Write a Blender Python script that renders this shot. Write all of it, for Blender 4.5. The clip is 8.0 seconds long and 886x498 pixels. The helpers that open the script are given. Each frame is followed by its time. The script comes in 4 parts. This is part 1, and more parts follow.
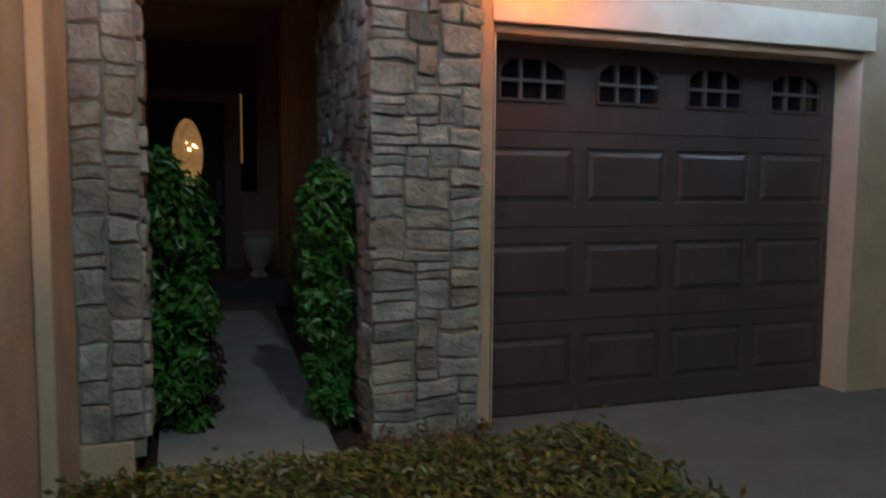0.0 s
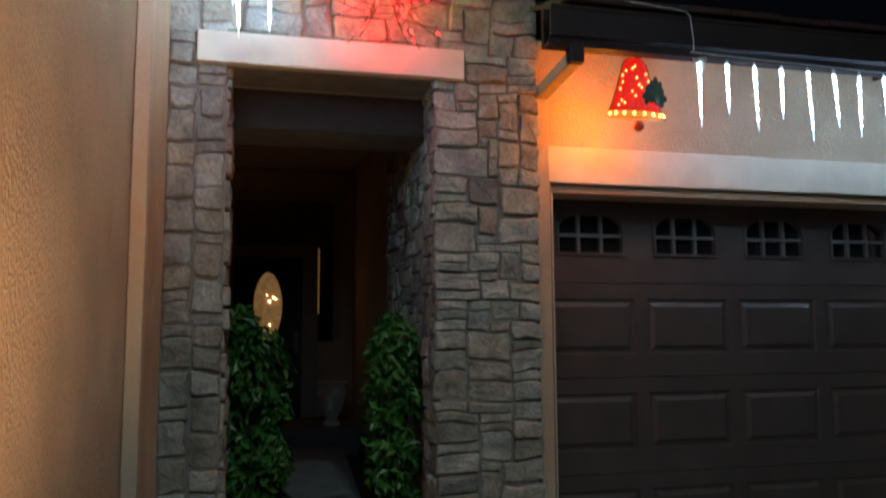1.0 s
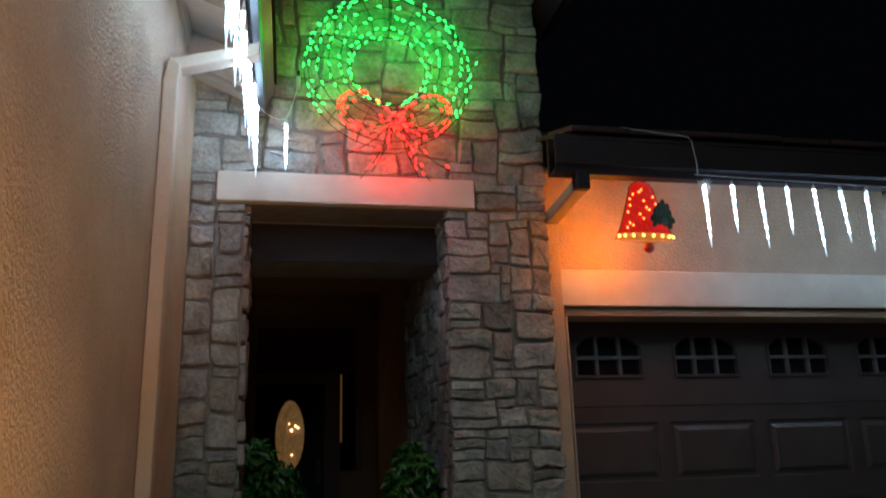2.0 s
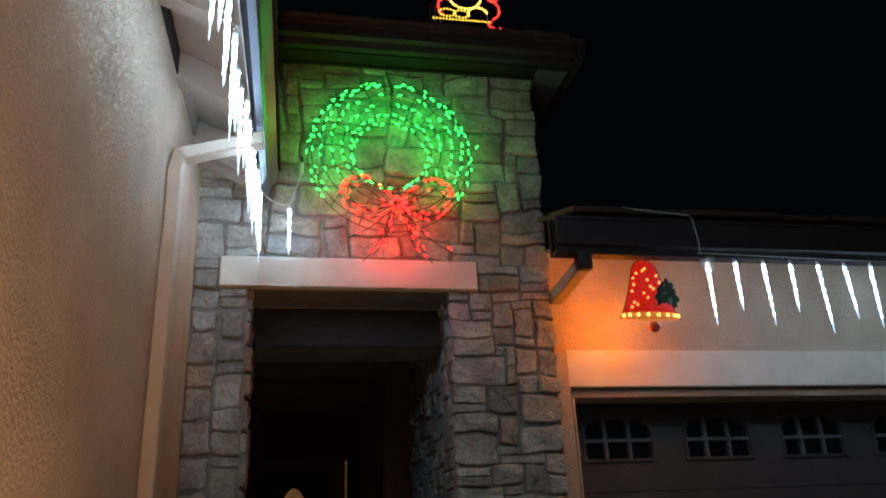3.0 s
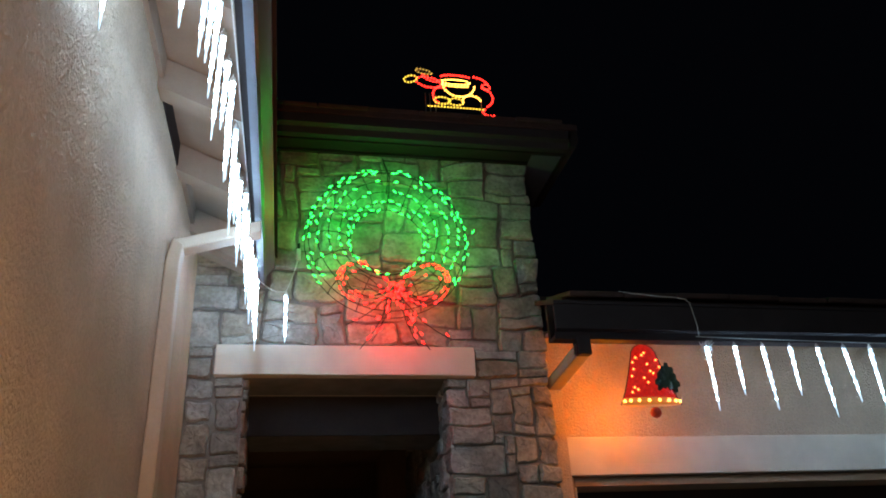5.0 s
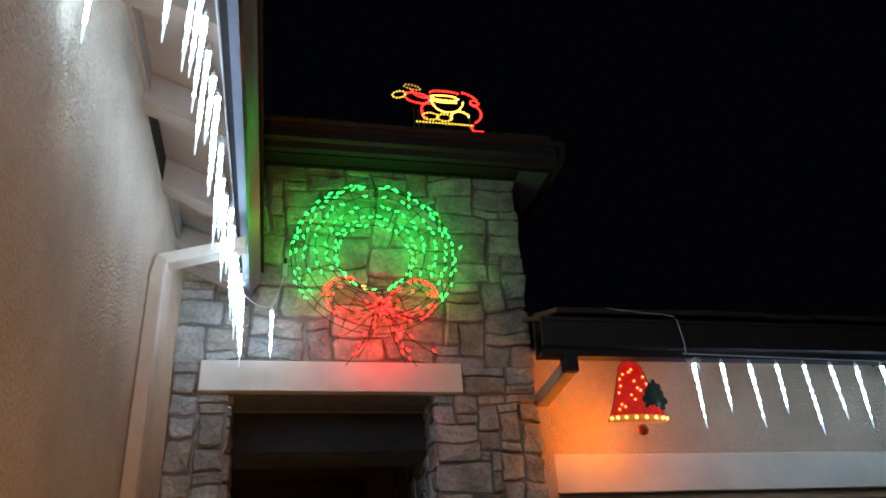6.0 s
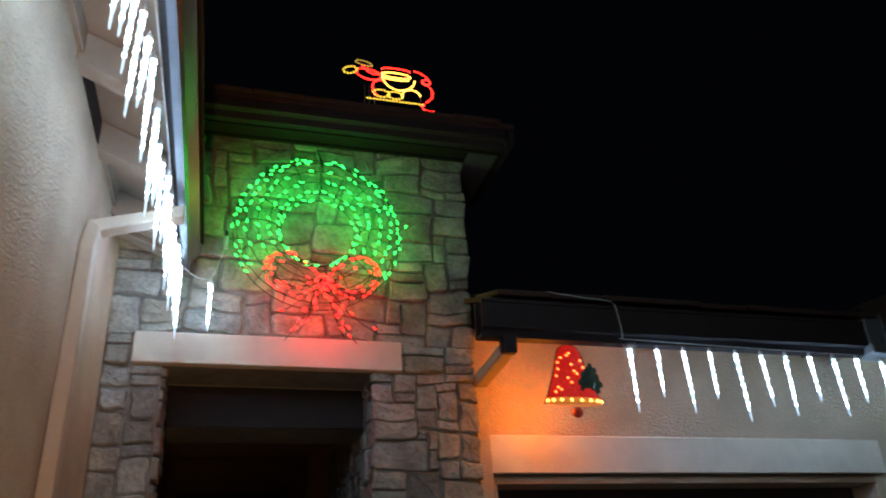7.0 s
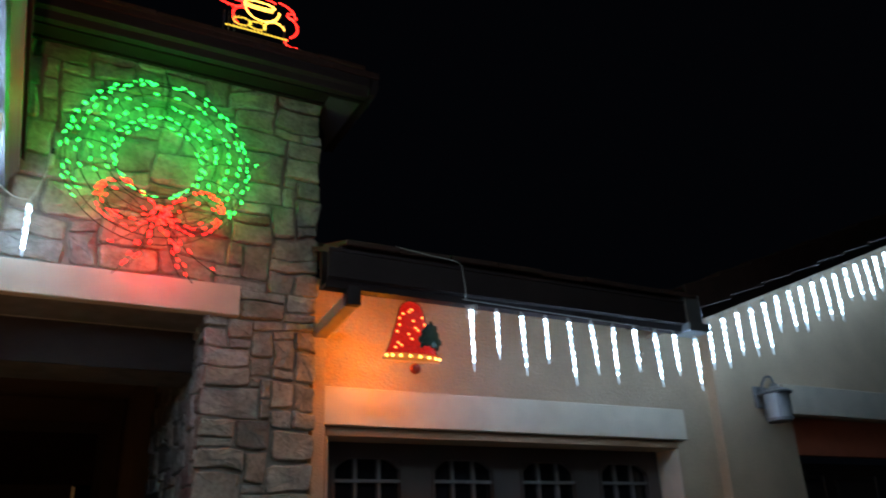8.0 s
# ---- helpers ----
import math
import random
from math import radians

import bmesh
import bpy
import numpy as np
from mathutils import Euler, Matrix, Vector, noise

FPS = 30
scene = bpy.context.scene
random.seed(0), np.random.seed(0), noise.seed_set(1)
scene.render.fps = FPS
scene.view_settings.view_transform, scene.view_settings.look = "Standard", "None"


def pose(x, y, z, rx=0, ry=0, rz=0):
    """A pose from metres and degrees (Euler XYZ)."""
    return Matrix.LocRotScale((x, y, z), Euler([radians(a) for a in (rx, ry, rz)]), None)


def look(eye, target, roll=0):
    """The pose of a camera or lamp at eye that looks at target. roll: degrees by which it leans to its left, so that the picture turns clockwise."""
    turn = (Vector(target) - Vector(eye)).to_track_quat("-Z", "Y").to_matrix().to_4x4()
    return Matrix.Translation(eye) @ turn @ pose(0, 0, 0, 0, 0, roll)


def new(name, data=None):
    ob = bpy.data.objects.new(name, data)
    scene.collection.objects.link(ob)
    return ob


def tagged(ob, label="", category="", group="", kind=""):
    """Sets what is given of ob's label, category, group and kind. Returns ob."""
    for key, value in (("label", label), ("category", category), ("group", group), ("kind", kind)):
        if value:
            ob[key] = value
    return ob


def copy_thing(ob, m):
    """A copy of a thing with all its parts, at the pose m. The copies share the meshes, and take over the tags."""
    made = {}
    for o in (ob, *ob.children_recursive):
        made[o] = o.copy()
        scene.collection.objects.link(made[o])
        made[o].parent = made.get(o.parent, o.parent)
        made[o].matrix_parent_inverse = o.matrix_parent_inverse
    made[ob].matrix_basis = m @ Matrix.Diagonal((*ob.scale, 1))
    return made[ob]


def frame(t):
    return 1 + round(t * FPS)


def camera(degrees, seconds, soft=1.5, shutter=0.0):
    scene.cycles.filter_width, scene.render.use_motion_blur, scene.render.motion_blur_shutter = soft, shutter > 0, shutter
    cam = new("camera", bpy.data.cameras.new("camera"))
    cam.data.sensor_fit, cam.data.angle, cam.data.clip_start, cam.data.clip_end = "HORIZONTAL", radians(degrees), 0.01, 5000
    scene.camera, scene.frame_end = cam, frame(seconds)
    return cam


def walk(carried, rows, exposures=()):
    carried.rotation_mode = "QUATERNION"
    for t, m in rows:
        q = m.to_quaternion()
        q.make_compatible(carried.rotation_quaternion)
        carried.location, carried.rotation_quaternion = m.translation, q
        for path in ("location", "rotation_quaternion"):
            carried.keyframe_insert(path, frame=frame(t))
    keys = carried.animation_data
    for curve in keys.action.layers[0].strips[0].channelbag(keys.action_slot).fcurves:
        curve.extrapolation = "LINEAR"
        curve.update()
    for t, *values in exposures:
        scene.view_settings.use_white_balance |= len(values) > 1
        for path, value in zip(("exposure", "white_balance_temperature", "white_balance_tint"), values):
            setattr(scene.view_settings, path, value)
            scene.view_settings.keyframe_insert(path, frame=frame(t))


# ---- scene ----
cam = camera(60.0, 8.0, soft=1.8, shutter=0.45)
PATH = [
    (0, (-0.34, 0.482, 1.318), (0.309, 2.366, 1.148), 0.4),
    (0.5, (-0.401, 0.37, 1.332), (0.148, 2.293, 1.331), 0.2),
    (1, (-0.326, 0.297, 1.364), (0.136, 2.232, 1.568), -0.3),
    (1.5, (-0.268, 0.227, 1.398), (0.143, 2.151, 1.762), -1.0),
    (2, (-0.27, 0.255, 1.399), (0.12, 2.149, 1.909), -1.7),
    (3.5, (-0.25, 0.258, 1.434), (0.118, 2.07, 2.197), -2.7),
    (4, (-0.268, 0.255, 1.458), (0.108, 2.048, 2.26), -3.0),
    (4.5, (-0.28, 0.246, 1.466), (0.1, 2.017, 2.313), -3.2),
    (6, (-0.258, 0.251, 1.48), (0.147, 1.981, 2.398), -3.5),
    (6.5, (-0.261, 0.252, 1.481), (0.186, 1.979, 2.386), -3.4),
    (7, (-0.197, 0.251, 1.465), (0.324, 1.974, 2.336), -3.0),
    (7.5, (-0.163, 0.27, 1.462), (0.526, 1.962, 2.275), -2.8),
    (8, (-0.177, 0.322, 1.482), (0.719, 1.947, 2.229), -2.4),
]
walk(cam, [(t, look(eye, target, roll)) for t, eye, target, roll in PATH],
     [(0, 1.30), (0.5, 1.14), (1.0, 0.84), (1.5, 0.48), (2.0, 0.27), (3.5, 0.18), (8.0, 0.18)])


# ---- world and light ----
world = bpy.data.worlds.new("night")
scene.world = world
world.use_nodes = True
wn = world.node_tree.nodes
wn["Background"].inputs[0].default_value = (0.45, 0.55, 0.9, 1)
wn["Background"].inputs[1].default_value = 0.0015


def lamp(name, kind, place, colour, watts, size=0.05, target=None):
    d = bpy.data.lights.new(name, kind)
    d.color, d.energy = colour, watts
    if kind == "AREA":
        d.size = size
    else:
        d.shadow_soft_size = size
    ob = new(name, d)
    ob.matrix_world = look(place, target) if target else Matrix.Translation(place)
    return ob


# street lamp assumed behind the camera; its cone edge keeps the upper wall darker
street = lamp("street_lamp", "SPOT", (1.0, -6.4, 9.4), (0.80, 1.0, 0.93), 460.0, 0.2, (1.2, 2.9, 0.0))
street.data.spot_size, street.data.spot_blend = radians(45), 1.0
# added warm spot, fixture unseen, washing the left wall from below the camera
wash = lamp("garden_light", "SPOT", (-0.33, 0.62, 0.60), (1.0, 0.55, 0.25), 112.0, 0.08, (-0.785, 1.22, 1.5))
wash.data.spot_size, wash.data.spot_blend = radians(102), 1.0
# bulbs inside the bell, behind its film
lamp("bell_bulb", "POINT", (1.47, 3.98, 2.51), (1.0, 0.25, 0.0), 7.5, 0.08)
# hall light coming out through the oval glass of the front door
lamp("hall_light", "AREA", (-0.225, 10.30, 1.70), (1.0, 0.48, 0.24), 0.16, 0.3, (-0.1, 4.0, 1.9))
# the wreath's and the bow's strings of bulbs, gathered
for deg in (-15, 20, 55, 90, 125, 160, 195):
    lamp("wreath_bulbs", "POINT", (0.242 + 0.33 * math.cos(radians(deg)), 4.055, 3.45 + 0.33 * math.sin(radians(deg))), (0.0, 1.0, 0.07), 0.9, 0.05)
for gx, gz in ((0.10, 3.10), (0.40, 3.10), (0.25, 2.92)):
    lamp("bow_bulbs", "POINT", (gx, 4.01, gz), (1.0, 0.0, 0.006), 1.5, 0.06)

# ---- materials ----


def mat(name, base, rough=0.7, metal=0.0, vary=0.15, scale=8.0, fine=120.0, bump=0.2, per_object=0.0, tints=None, dist=0.004, spec=0.5):
    """A surface with broad and fine variation, fine relief and, where asked, a tint for each object."""
    m = bpy.data.materials.new(name)
    m.use_nodes = True
    n, l = m.node_tree.nodes, m.node_tree.links
    b = n["Principled BSDF"]
    b.inputs["Roughness"].default_value, b.inputs["Metallic"].default_value = rough, metal
    b.inputs["Specular IOR Level"].default_value = spec
    co = n.new("ShaderNodeTexCoord")
    big, small = n.new("ShaderNodeTexNoise"), n.new("ShaderNodeTexNoise")
    big.inputs["Scale"].default_value, small.inputs["Scale"].default_value = scale, fine
    big.inputs["Detail"].default_value, small.inputs["Detail"].default_value = 5, 4
    geo = n.new("ShaderNodeNewGeometry")
    for t in (big, small):
        l.new(geo.outputs["Position"], t.inputs["Vector"])
    ramp = n.new("ShaderNodeValToRGB")
    ramp.color_ramp.elements[0].position, ramp.color_ramp.elements[1].position = 0.3, 0.7
    lo = tuple(c * (1 - vary) for c in base) + (1,)
    hi = tuple(min(1, c * (1 + vary)) for c in base) + (1,)
    ramp.color_ramp.elements[0].color, ramp.color_ramp.elements[1].color = lo, hi
    l.new(big.outputs["Fac"], ramp.inputs["Fac"])
    out = ramp.outputs["Color"]
    if tints:
        info = n.new("ShaderNodeObjectInfo")
        r2 = n.new("ShaderNodeValToRGB")
        r2.color_ramp.interpolation = "LINEAR"
        els = r2.color_ramp.elements
        while len(els) < len(tints):
            els.new(0.5)
        for i, c in enumerate(tints):
            els[i].position = i / (len(tints) - 1)
            els[i].color = (*c, 1)
        l.new(info.outputs["Random"], r2.inputs["Fac"])
        mix = n.new("ShaderNodeMix")
        mix.data_type, mix.blend_type = "RGBA", "MULTIPLY"
        mix.inputs["Factor"].default_value = 1.0
        l.new(out, mix.inputs["A"])
        l.new(r2.outputs["Color"], mix.inputs["B"])
        out = mix.outputs["Result"]
    m2 = n.new("ShaderNodeMix")
    m2.data_type, m2.blend_type = "RGBA", "MULTIPLY"
    m2.inputs["Factor"].default_value = min(1.0, vary * 2)
    r3 = n.new("ShaderNodeValToRGB")
    r3.color_ramp.elements[0].position, r3.color_ramp.elements[0].color = 0.35, (0.6, 0.6, 0.6, 1)
    r3.color_ramp.elements[1].position = 0.6
    l.new(small.outputs["Fac"], r3.inputs["Fac"])
    l.new(out, m2.inputs["A"])
    l.new(r3.outputs["Color"], m2.inputs["B"])
    l.new(m2.outputs["Result"], b.inputs["Base Color"])
    bp = n.new("ShaderNodeBump")
    bp.inputs["Strength"].default_value, bp.inputs["Distance"].default_value = bump, dist
    l.new(small.outputs["Fac"], bp.inputs["Height"])
    l.new(bp.outputs["Normal"], b.inputs["Normal"])
    return m


def glow(name, colour, strength):
    m = bpy.data.materials.new(name)
    m.use_nodes = True
    b = m.node_tree.nodes["Principled BSDF"]
    b.inputs["Base Color"].default_value = (*[0.5 * c for c in colour], 1)
    b.inputs["Emission Color"].default_value = (*colour, 1)
    b.inputs["Emission Strength"].default_value = strength
    b.inputs["Roughness"].default_value = 0.3
    return m


STUCCO = mat("stucco", (0.60, 0.46, 0.325), 0.9, vary=0.12, scale=3, fine=95, bump=0.9, dist=0.011)
ROUGHCAST = mat("rough_stucco", (0.60, 0.46, 0.325), 0.9, vary=0.16, scale=3, fine=95, bump=0.8, dist=0.011)
TRIM = mat("smooth_stucco_trim", (0.750, 0.663, 0.550), 0.85, vary=0.08, scale=6, fine=200, bump=0.5, dist=0.003)
TANPAINT = mat("tan_pipe_paint", (0.55, 0.44, 0.325), 0.55, vary=0.06, scale=10, fine=90, bump=0.1)
BOARD = mat("painted_board", (0.38, 0.32, 0.26), 0.6, vary=0.06, scale=10, fine=90, bump=0.1)
DARKBOARD = mat("dark_fascia_paint", (0.022, 0.016, 0.015), 0.7, spec=0.2, vary=0.15, scale=6, fine=80, bump=0.1)
SLATE = mat("slate_gutter_enamel", (0.10, 0.105, 0.13), 0.36, spec=0.5, vary=0.08, scale=8, fine=60, bump=0.05)
GUTTER = mat("dark_gutter_enamel", (0.040, 0.031, 0.034), 0.6, spec=0.15, vary=0.1, scale=8, fine=60, bump=0.05)
TILE = mat("clay_roof_tile", (0.055, 0.027, 0.023), 0.85, vary=0.25, scale=12, fine=90, bump=0.4)
MORTAR = mat("grey_mortar", (0.25, 0.24, 0.22), 0.95, vary=0.2, scale=10, fine=150, bump=0.6)
STONE = mat("veneer_stone", (0.46, 0.455, 0.43), 0.85, vary=0.34, scale=9, fine=45, bump=0.7, dist=0.010,
            tints=[(0.44, 0.42, 0.40), (0.95, 0.95, 0.93), (0.66, 0.60, 0.52), (1.0, 1.0, 0.98), (0.58, 0.57, 0.56), (0.90, 0.83, 0.72), (0.70, 0.71, 0.72), (0.60, 0.55, 0.49), (1.0, 0.98, 0.93)])
PATHCON = mat("path_concrete", (0.28, 0.295, 0.30), 0.85, vary=0.15, scale=3.5, fine=140, bump=0.35)
CONCRETE = mat("broom_concrete", (0.155, 0.165, 0.165), 0.85, vary=0.18, scale=2.5, fine=140, bump=0.35)
SOIL = mat("bark_mulch", (0.05, 0.03, 0.02), 0.95, vary=0.4, scale=20, fine=60, bump=1.0, dist=0.02)
DOORPAINT = mat("brown_door_paint", (0.074, 0.062, 0.061), 0.42, vary=0.12, scale=5, fine=160, bump=0.12, dist=0.002)
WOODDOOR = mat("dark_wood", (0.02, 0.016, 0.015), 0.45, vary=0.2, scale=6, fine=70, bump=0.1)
PORCH = mat("porch_stucco", (0.58, 0.42, 0.28), 0.9, vary=0.1, scale=4, fine=150, bump=0.6)
GLASSDARK = mat("dark_glass", (0.008, 0.008, 0.01), 0.08, vary=0.05, bump=0.0)
METAL = mat("grey_painted_metal", (0.22, 0.23, 0.25), 0.4, metal=0.4, vary=0.1, bump=0.05)
WIRE = mat("dark_green_wire", (0.01, 0.02, 0.012), 0.5, vary=0.1, bump=0.0)
CORD = mat("white_cord", (0.6, 0.6, 0.58), 0.5, vary=0.05, bump=0.0)
ICE = glow("white_led_ice", (0.47, 0.73, 1.0), 15.0)
# single lamps and dimmer gaps along each icicle
inn = ICE.node_tree
ipos, inoise, iramp = inn.nodes.new("ShaderNodeNewGeometry"), inn.nodes.new("ShaderNodeTexWave"), inn.nodes.new("ShaderNodeMapRange")
inoise.bands_direction = "Z"
inoise.inputs["Scale"].default_value, inoise.inputs["Distortion"].default_value = 6.5, 5.0
inoise.inputs["Detail Scale"].default_value = 6.0
iramp.inputs["From Min"].default_value, iramp.inputs["From Max"].default_value = 0.36, 0.74
iramp.inputs["To Min"].default_value, iramp.inputs["To Max"].default_value = 2.2, 38.0
inn.links.new(ipos.outputs["Position"], inoise.inputs["Vector"])
inn.links.new(inoise.outputs["Fac"], iramp.inputs["Value"])
inn.links.new(iramp.outputs["Result"], inn.nodes["Principled BSDF"].inputs["Emission Strength"])
ICETIP = glow("dim_ice_tip", (0.65, 0.85, 1.0), 1.2)
GREEN = glow("green_bulb", (0.022, 1.0, 0.11), 5.5)
RED = glow("red_bulb", (1.0, 0.008, 0.007), 13.0)

# ---- building helpers ----


def box(bm, x0, x1, y0, y1, z0, z1, bevel=0.0):
    r = bmesh.ops.create_cube(bm, size=1.0)
    for v in r["verts"]:
        v.co = Vector((x0 + (v.co.x + 0.5) * (x1 - x0), y0 + (v.co.y + 0.5) * (y1 - y0), z0 + (v.co.z + 0.5) * (z1 - z0)))
    if bevel:
        es = list({e for v in r["verts"] for e in v.link_edges})
        bmesh.ops.bevel(bm, geom=es, offset=bevel, segments=2, affect="EDGES", profile=0.5)


def boxes(*bs, bevel=0.0):
    bm = bmesh.new()
    for b in bs:
        box(bm, *b, bevel=bevel)
    return bm


def prism(points, d, axis):
    """A solid from a closed outline in a plane: (a, b) pairs swept from d[0] to d[1] along the axis."""
    bm = bmesh.new()

    def put(a, b, c):
        return {"x": (c, a, b), "y": (a, c, b), "z": (a, b, c)}[axis]
    lo = [bm.verts.new(put(a, b, d[0])) for a, b in points]
    hi = [bm.verts.new(put(a, b, d[1])) for a, b in points]
    k = len(points)
    bm.faces.new(lo)
    bm.faces.new(hi[::-1])
    for i in range(k):
        bm.faces.new((lo[i], hi[i], hi[(i + 1) % k], lo[(i + 1) % k]))
    bmesh.ops.recalc_face_normals(bm, faces=bm.faces)
    return bm


def part(name, bm, material, parent=None, label=""):
    me = bpy.data.meshes.new(name)
    bm.to_mesh(me)
    bm.free()
    me.materials.append(material)
    ob = new(name, me)
    if parent:
        ob.parent = parent
    if label:
        ob["label"] = label
    return ob


def structure(name, bm, material, label, category):
    return tagged(part(name, bm, material), label, category, kind="structure")


def thing(name, place, label, category, group=""):
    ob = new(name)
    ob.location = place
    return tagged(ob, label, category, group)


def tube(bm, pts, r, sides=6, closed=False):
    """A round rod along points."""
    pts = [Vector(p) for p in pts]
    rings = []
    n = len(pts)
    for i, p in enumerate(pts):
        a = pts[(i - 1) % n] if (closed or i > 0) else p
        b = pts[(i + 1) % n] if (closed or i < n - 1) else p
        q = (b - a).normalized().to_track_quat("Z", "Y")
        rings.append([bm.verts.new(p + q @ Vector((r * math.cos(2 * math.pi * k / sides), r * math.sin(2 * math.pi * k / sides), 0))) for k in range(sides)])
    for i in range(n if closed else n - 1):
        a, b = rings[i], rings[(i + 1) % n]
        for k in range(sides):
            bm.faces.new((a[k], a[(k + 1) % sides], b[(k + 1) % sides], b[k]))
    if not closed:
        bm.faces.new(rings[0][::-1])
        bm.faces.new(rings[-1])


def lathe(bm, profile, sides=10, at=(0, 0, 0)):
    """A turned form: (radius, height) pairs round the z axis."""
    rings = []
    for r, z in profile:
        rings.append([bm.verts.new((at[0] + r * math.cos(2 * math.pi * k / sides), at[1] + r * math.sin(2 * math.pi * k / sides), at[2] + z)) for k in range(sides)])
    for a, b in zip(rings, rings[1:]):
        for k in range(sides):
            bm.faces.new((a[k], a[(k + 1) % sides], b[(k + 1) % sides], b[k]))
    bm.faces.new(rings[0][::-1])
    bm.faces.new(rings[-1])


# ---- the plan ----
XL = -0.785         # face of the left wing's side wall
YS = 4.165          # face of the stones of the portal
YW = 4.30           # face of the garage wall
YD = 4.48           # face of the garage door
OX0, OX1, OZ = -0.505, 0.555, 2.68   # portal opening
TX1, TZ = 1.15, 4.18                 # portal's far edge and top
GX0, GX1, GZ = 1.25, 3.765, 2.112     # garage opening
SLOPE = 0.37                         # pitch of the roofs

# ground
structure("ground", boxes((-60, 60, -60, 80, -0.5, -0.06)), SOIL, "dark mulched earth of the planting beds", "ground")
driveway = structure("driveway", boxes((1.16, 30, -30, 4.7, -0.08, -0.03)), CONCRETE, "pale grey broom-finished concrete driveway", "driveway")


def slab(outline, base):
    bm = bmesh.new()
    top = [bm.verts.new(p) for p in outline]
    bot = [bm.verts.new((p[0], p[1], base)) for p in outline]
    k = len(outline)
    bm.faces.new(top)
    bm.faces.new(bot[::-1])
    for i in range(k):
        bm.faces.new((top[i], bot[i], bot[(i + 1) % k], top[(i + 1) % k]))
    bmesh.ops.recalc_face_normals(bm, faces=bm.faces)
    return bm


def path_slab(y0, y1):
    z = lambda y: 0.0 + 0.012 * max(0.0, y - 5.0)
    r = lambda y: 0.40 + 0.045 * (y - 4.6)
    return slab([(-0.46, y0, z(y0)), (r(y0), y0, z(y0)), (r(y1), y1, z(y1)), (-0.46, y1, z(y1))], -0.08)


path = structure("path", path_slab(3.1, 5.24), PATHCON, "grey concrete path leading to the front door", "path")
for y0 in (5.25, 6.55, 7.85):
    part("path_panel", path_slab(y0, y0 + 1.29), PATHCON, path)
structure("porch_floor", boxes((-1.2, 0.80, 9.15, 10.4, -0.1, 0.24), bevel=0.01), CONCRETE, "raised concrete porch step before the door", "floor")

# left wing: side wall
structure("wall_left", boxes((XL - 0.25, XL, -3.0, YS + 0.2, -0.2, 3.46)), ROUGHCAST, "tan sand-finished stucco side wall of the house", "wall")

# portal core behind the stones, stepped inwards
core = prism([(XL - 0.6, 0.05), (OX0, 0.05), (OX0, OZ), (OX1 + 0.03, OZ), (OX1 + 0.03, -0.1), (TX1 - 0.03, -0.1), (TX1 - 0.03, TZ), (XL - 0.6, TZ)], (YS + 0.035, 4.52), "y")
wall_stone = structure("wall_stone", core, MORTAR, "stone-veneered portal wall with grey and tan stacked stones", "wall")
inner = prism([(XL - 0.6, -0.1), (-0.53, -0.1), (-0.53, 2.46), (0.62, 2.46), (0.62, -0.1), (TX1 - 0.03, -0.1), (TX1 - 0.03, TZ), (XL - 0.6, TZ)], (4.56, 4.95), "y")
wall_inner = structure("wall_inner", inner, MORTAR, "stone-veneered inner step of the portal in shade", "wall")
wall_passage = structure("wall_passage", boxes((0.62, 0.86, 4.951, 6.0, -0.1, 3.4)), MORTAR, "stone-veneered side wall of the entry passage in shade", "wall")
structure("post_base", boxes((XL, OX0 - 0.05, YS + 0.01, 4.5, -0.2, 0.13), bevel=0.008), STUCCO, "low tan stucco base under the stone pier", "wall base")
structure("portal_lintel", boxes((-0.65, 0.717, YS - 0.02, 4.55, OZ + 0.002, 2.845), bevel=0.006), TRIM, "off-white stucco lintel over the stone portal", "lintel")

# porch behind the portal
structure("porch_wall_left", boxes((-1.4, -1.2, 4.95, 10.6, -0.1, 3.4)), PORCH, "shadowed stucco wall of the entry porch", "wall")
structure("porch_wall_right", boxes((0.861, 1.06, 4.951, 10.6, -0.1, 3.4)), PORCH, "shadowed stucco wall of the entry porch", "wall")
structure("porch_ceiling", boxes((-1.4, 1.06, 4.95, 10.6, 3.4, 3.5)), PORCH, "dark porch ceiling", "ceiling")
structure("wall_entry", boxes((-1.2, -0.84, 10.38, 10.58, 0, 3.4), (0.69, 0.86, 10.38, 10.58, 0, 3.4), (-0.84, 0.69, 10.38, 10.58, 3.12, 3.4), (0.40, 0.69, 10.38, 10.58, 0, 1.2)), PORCH, "stucco wall round the front door", "wall")
# flat dark sheet added behind the openings in place of the unseen hall
structure("room_backing", boxes((-1.2, 0.9, 10.7, 10.75, 0, 3.4)), WOODDOOR, "dark panel put in for the darkness of the hall", "wall")

# garage wall and lintel
structure("wall_garage", prism([(TX1 - 0.04, -0.05), (GX0, -0.05), (GX0, GZ), (GX1, GZ), (GX1, -0.05), (4.15, -0.05), (4.15, 3.0), (TX1 - 0.04, 3.0)], (YW, 4.6), "y"), STUCCO, "tan stucco garage front wall", "wall")
structure("garage_lintel", boxes((1.17, 3.835, 4.25, YW, 2.165, 2.372), bevel=0.006), TRIM, "off-white stucco lintel above the garage door", "lintel")
structure("jamb_trim", boxes((GX0 - 0.055, GX0, YW - 0.018, YW, -0.028, 2.163), (GX0, GX1, YW - 0.018, YW, GZ, 2.163), bevel=0.004), mat("brown_trim_paint", (0.34, 0.22, 0.135), 0.6, vary=0.08), "tan brown trim boards round the garage opening", "trim")
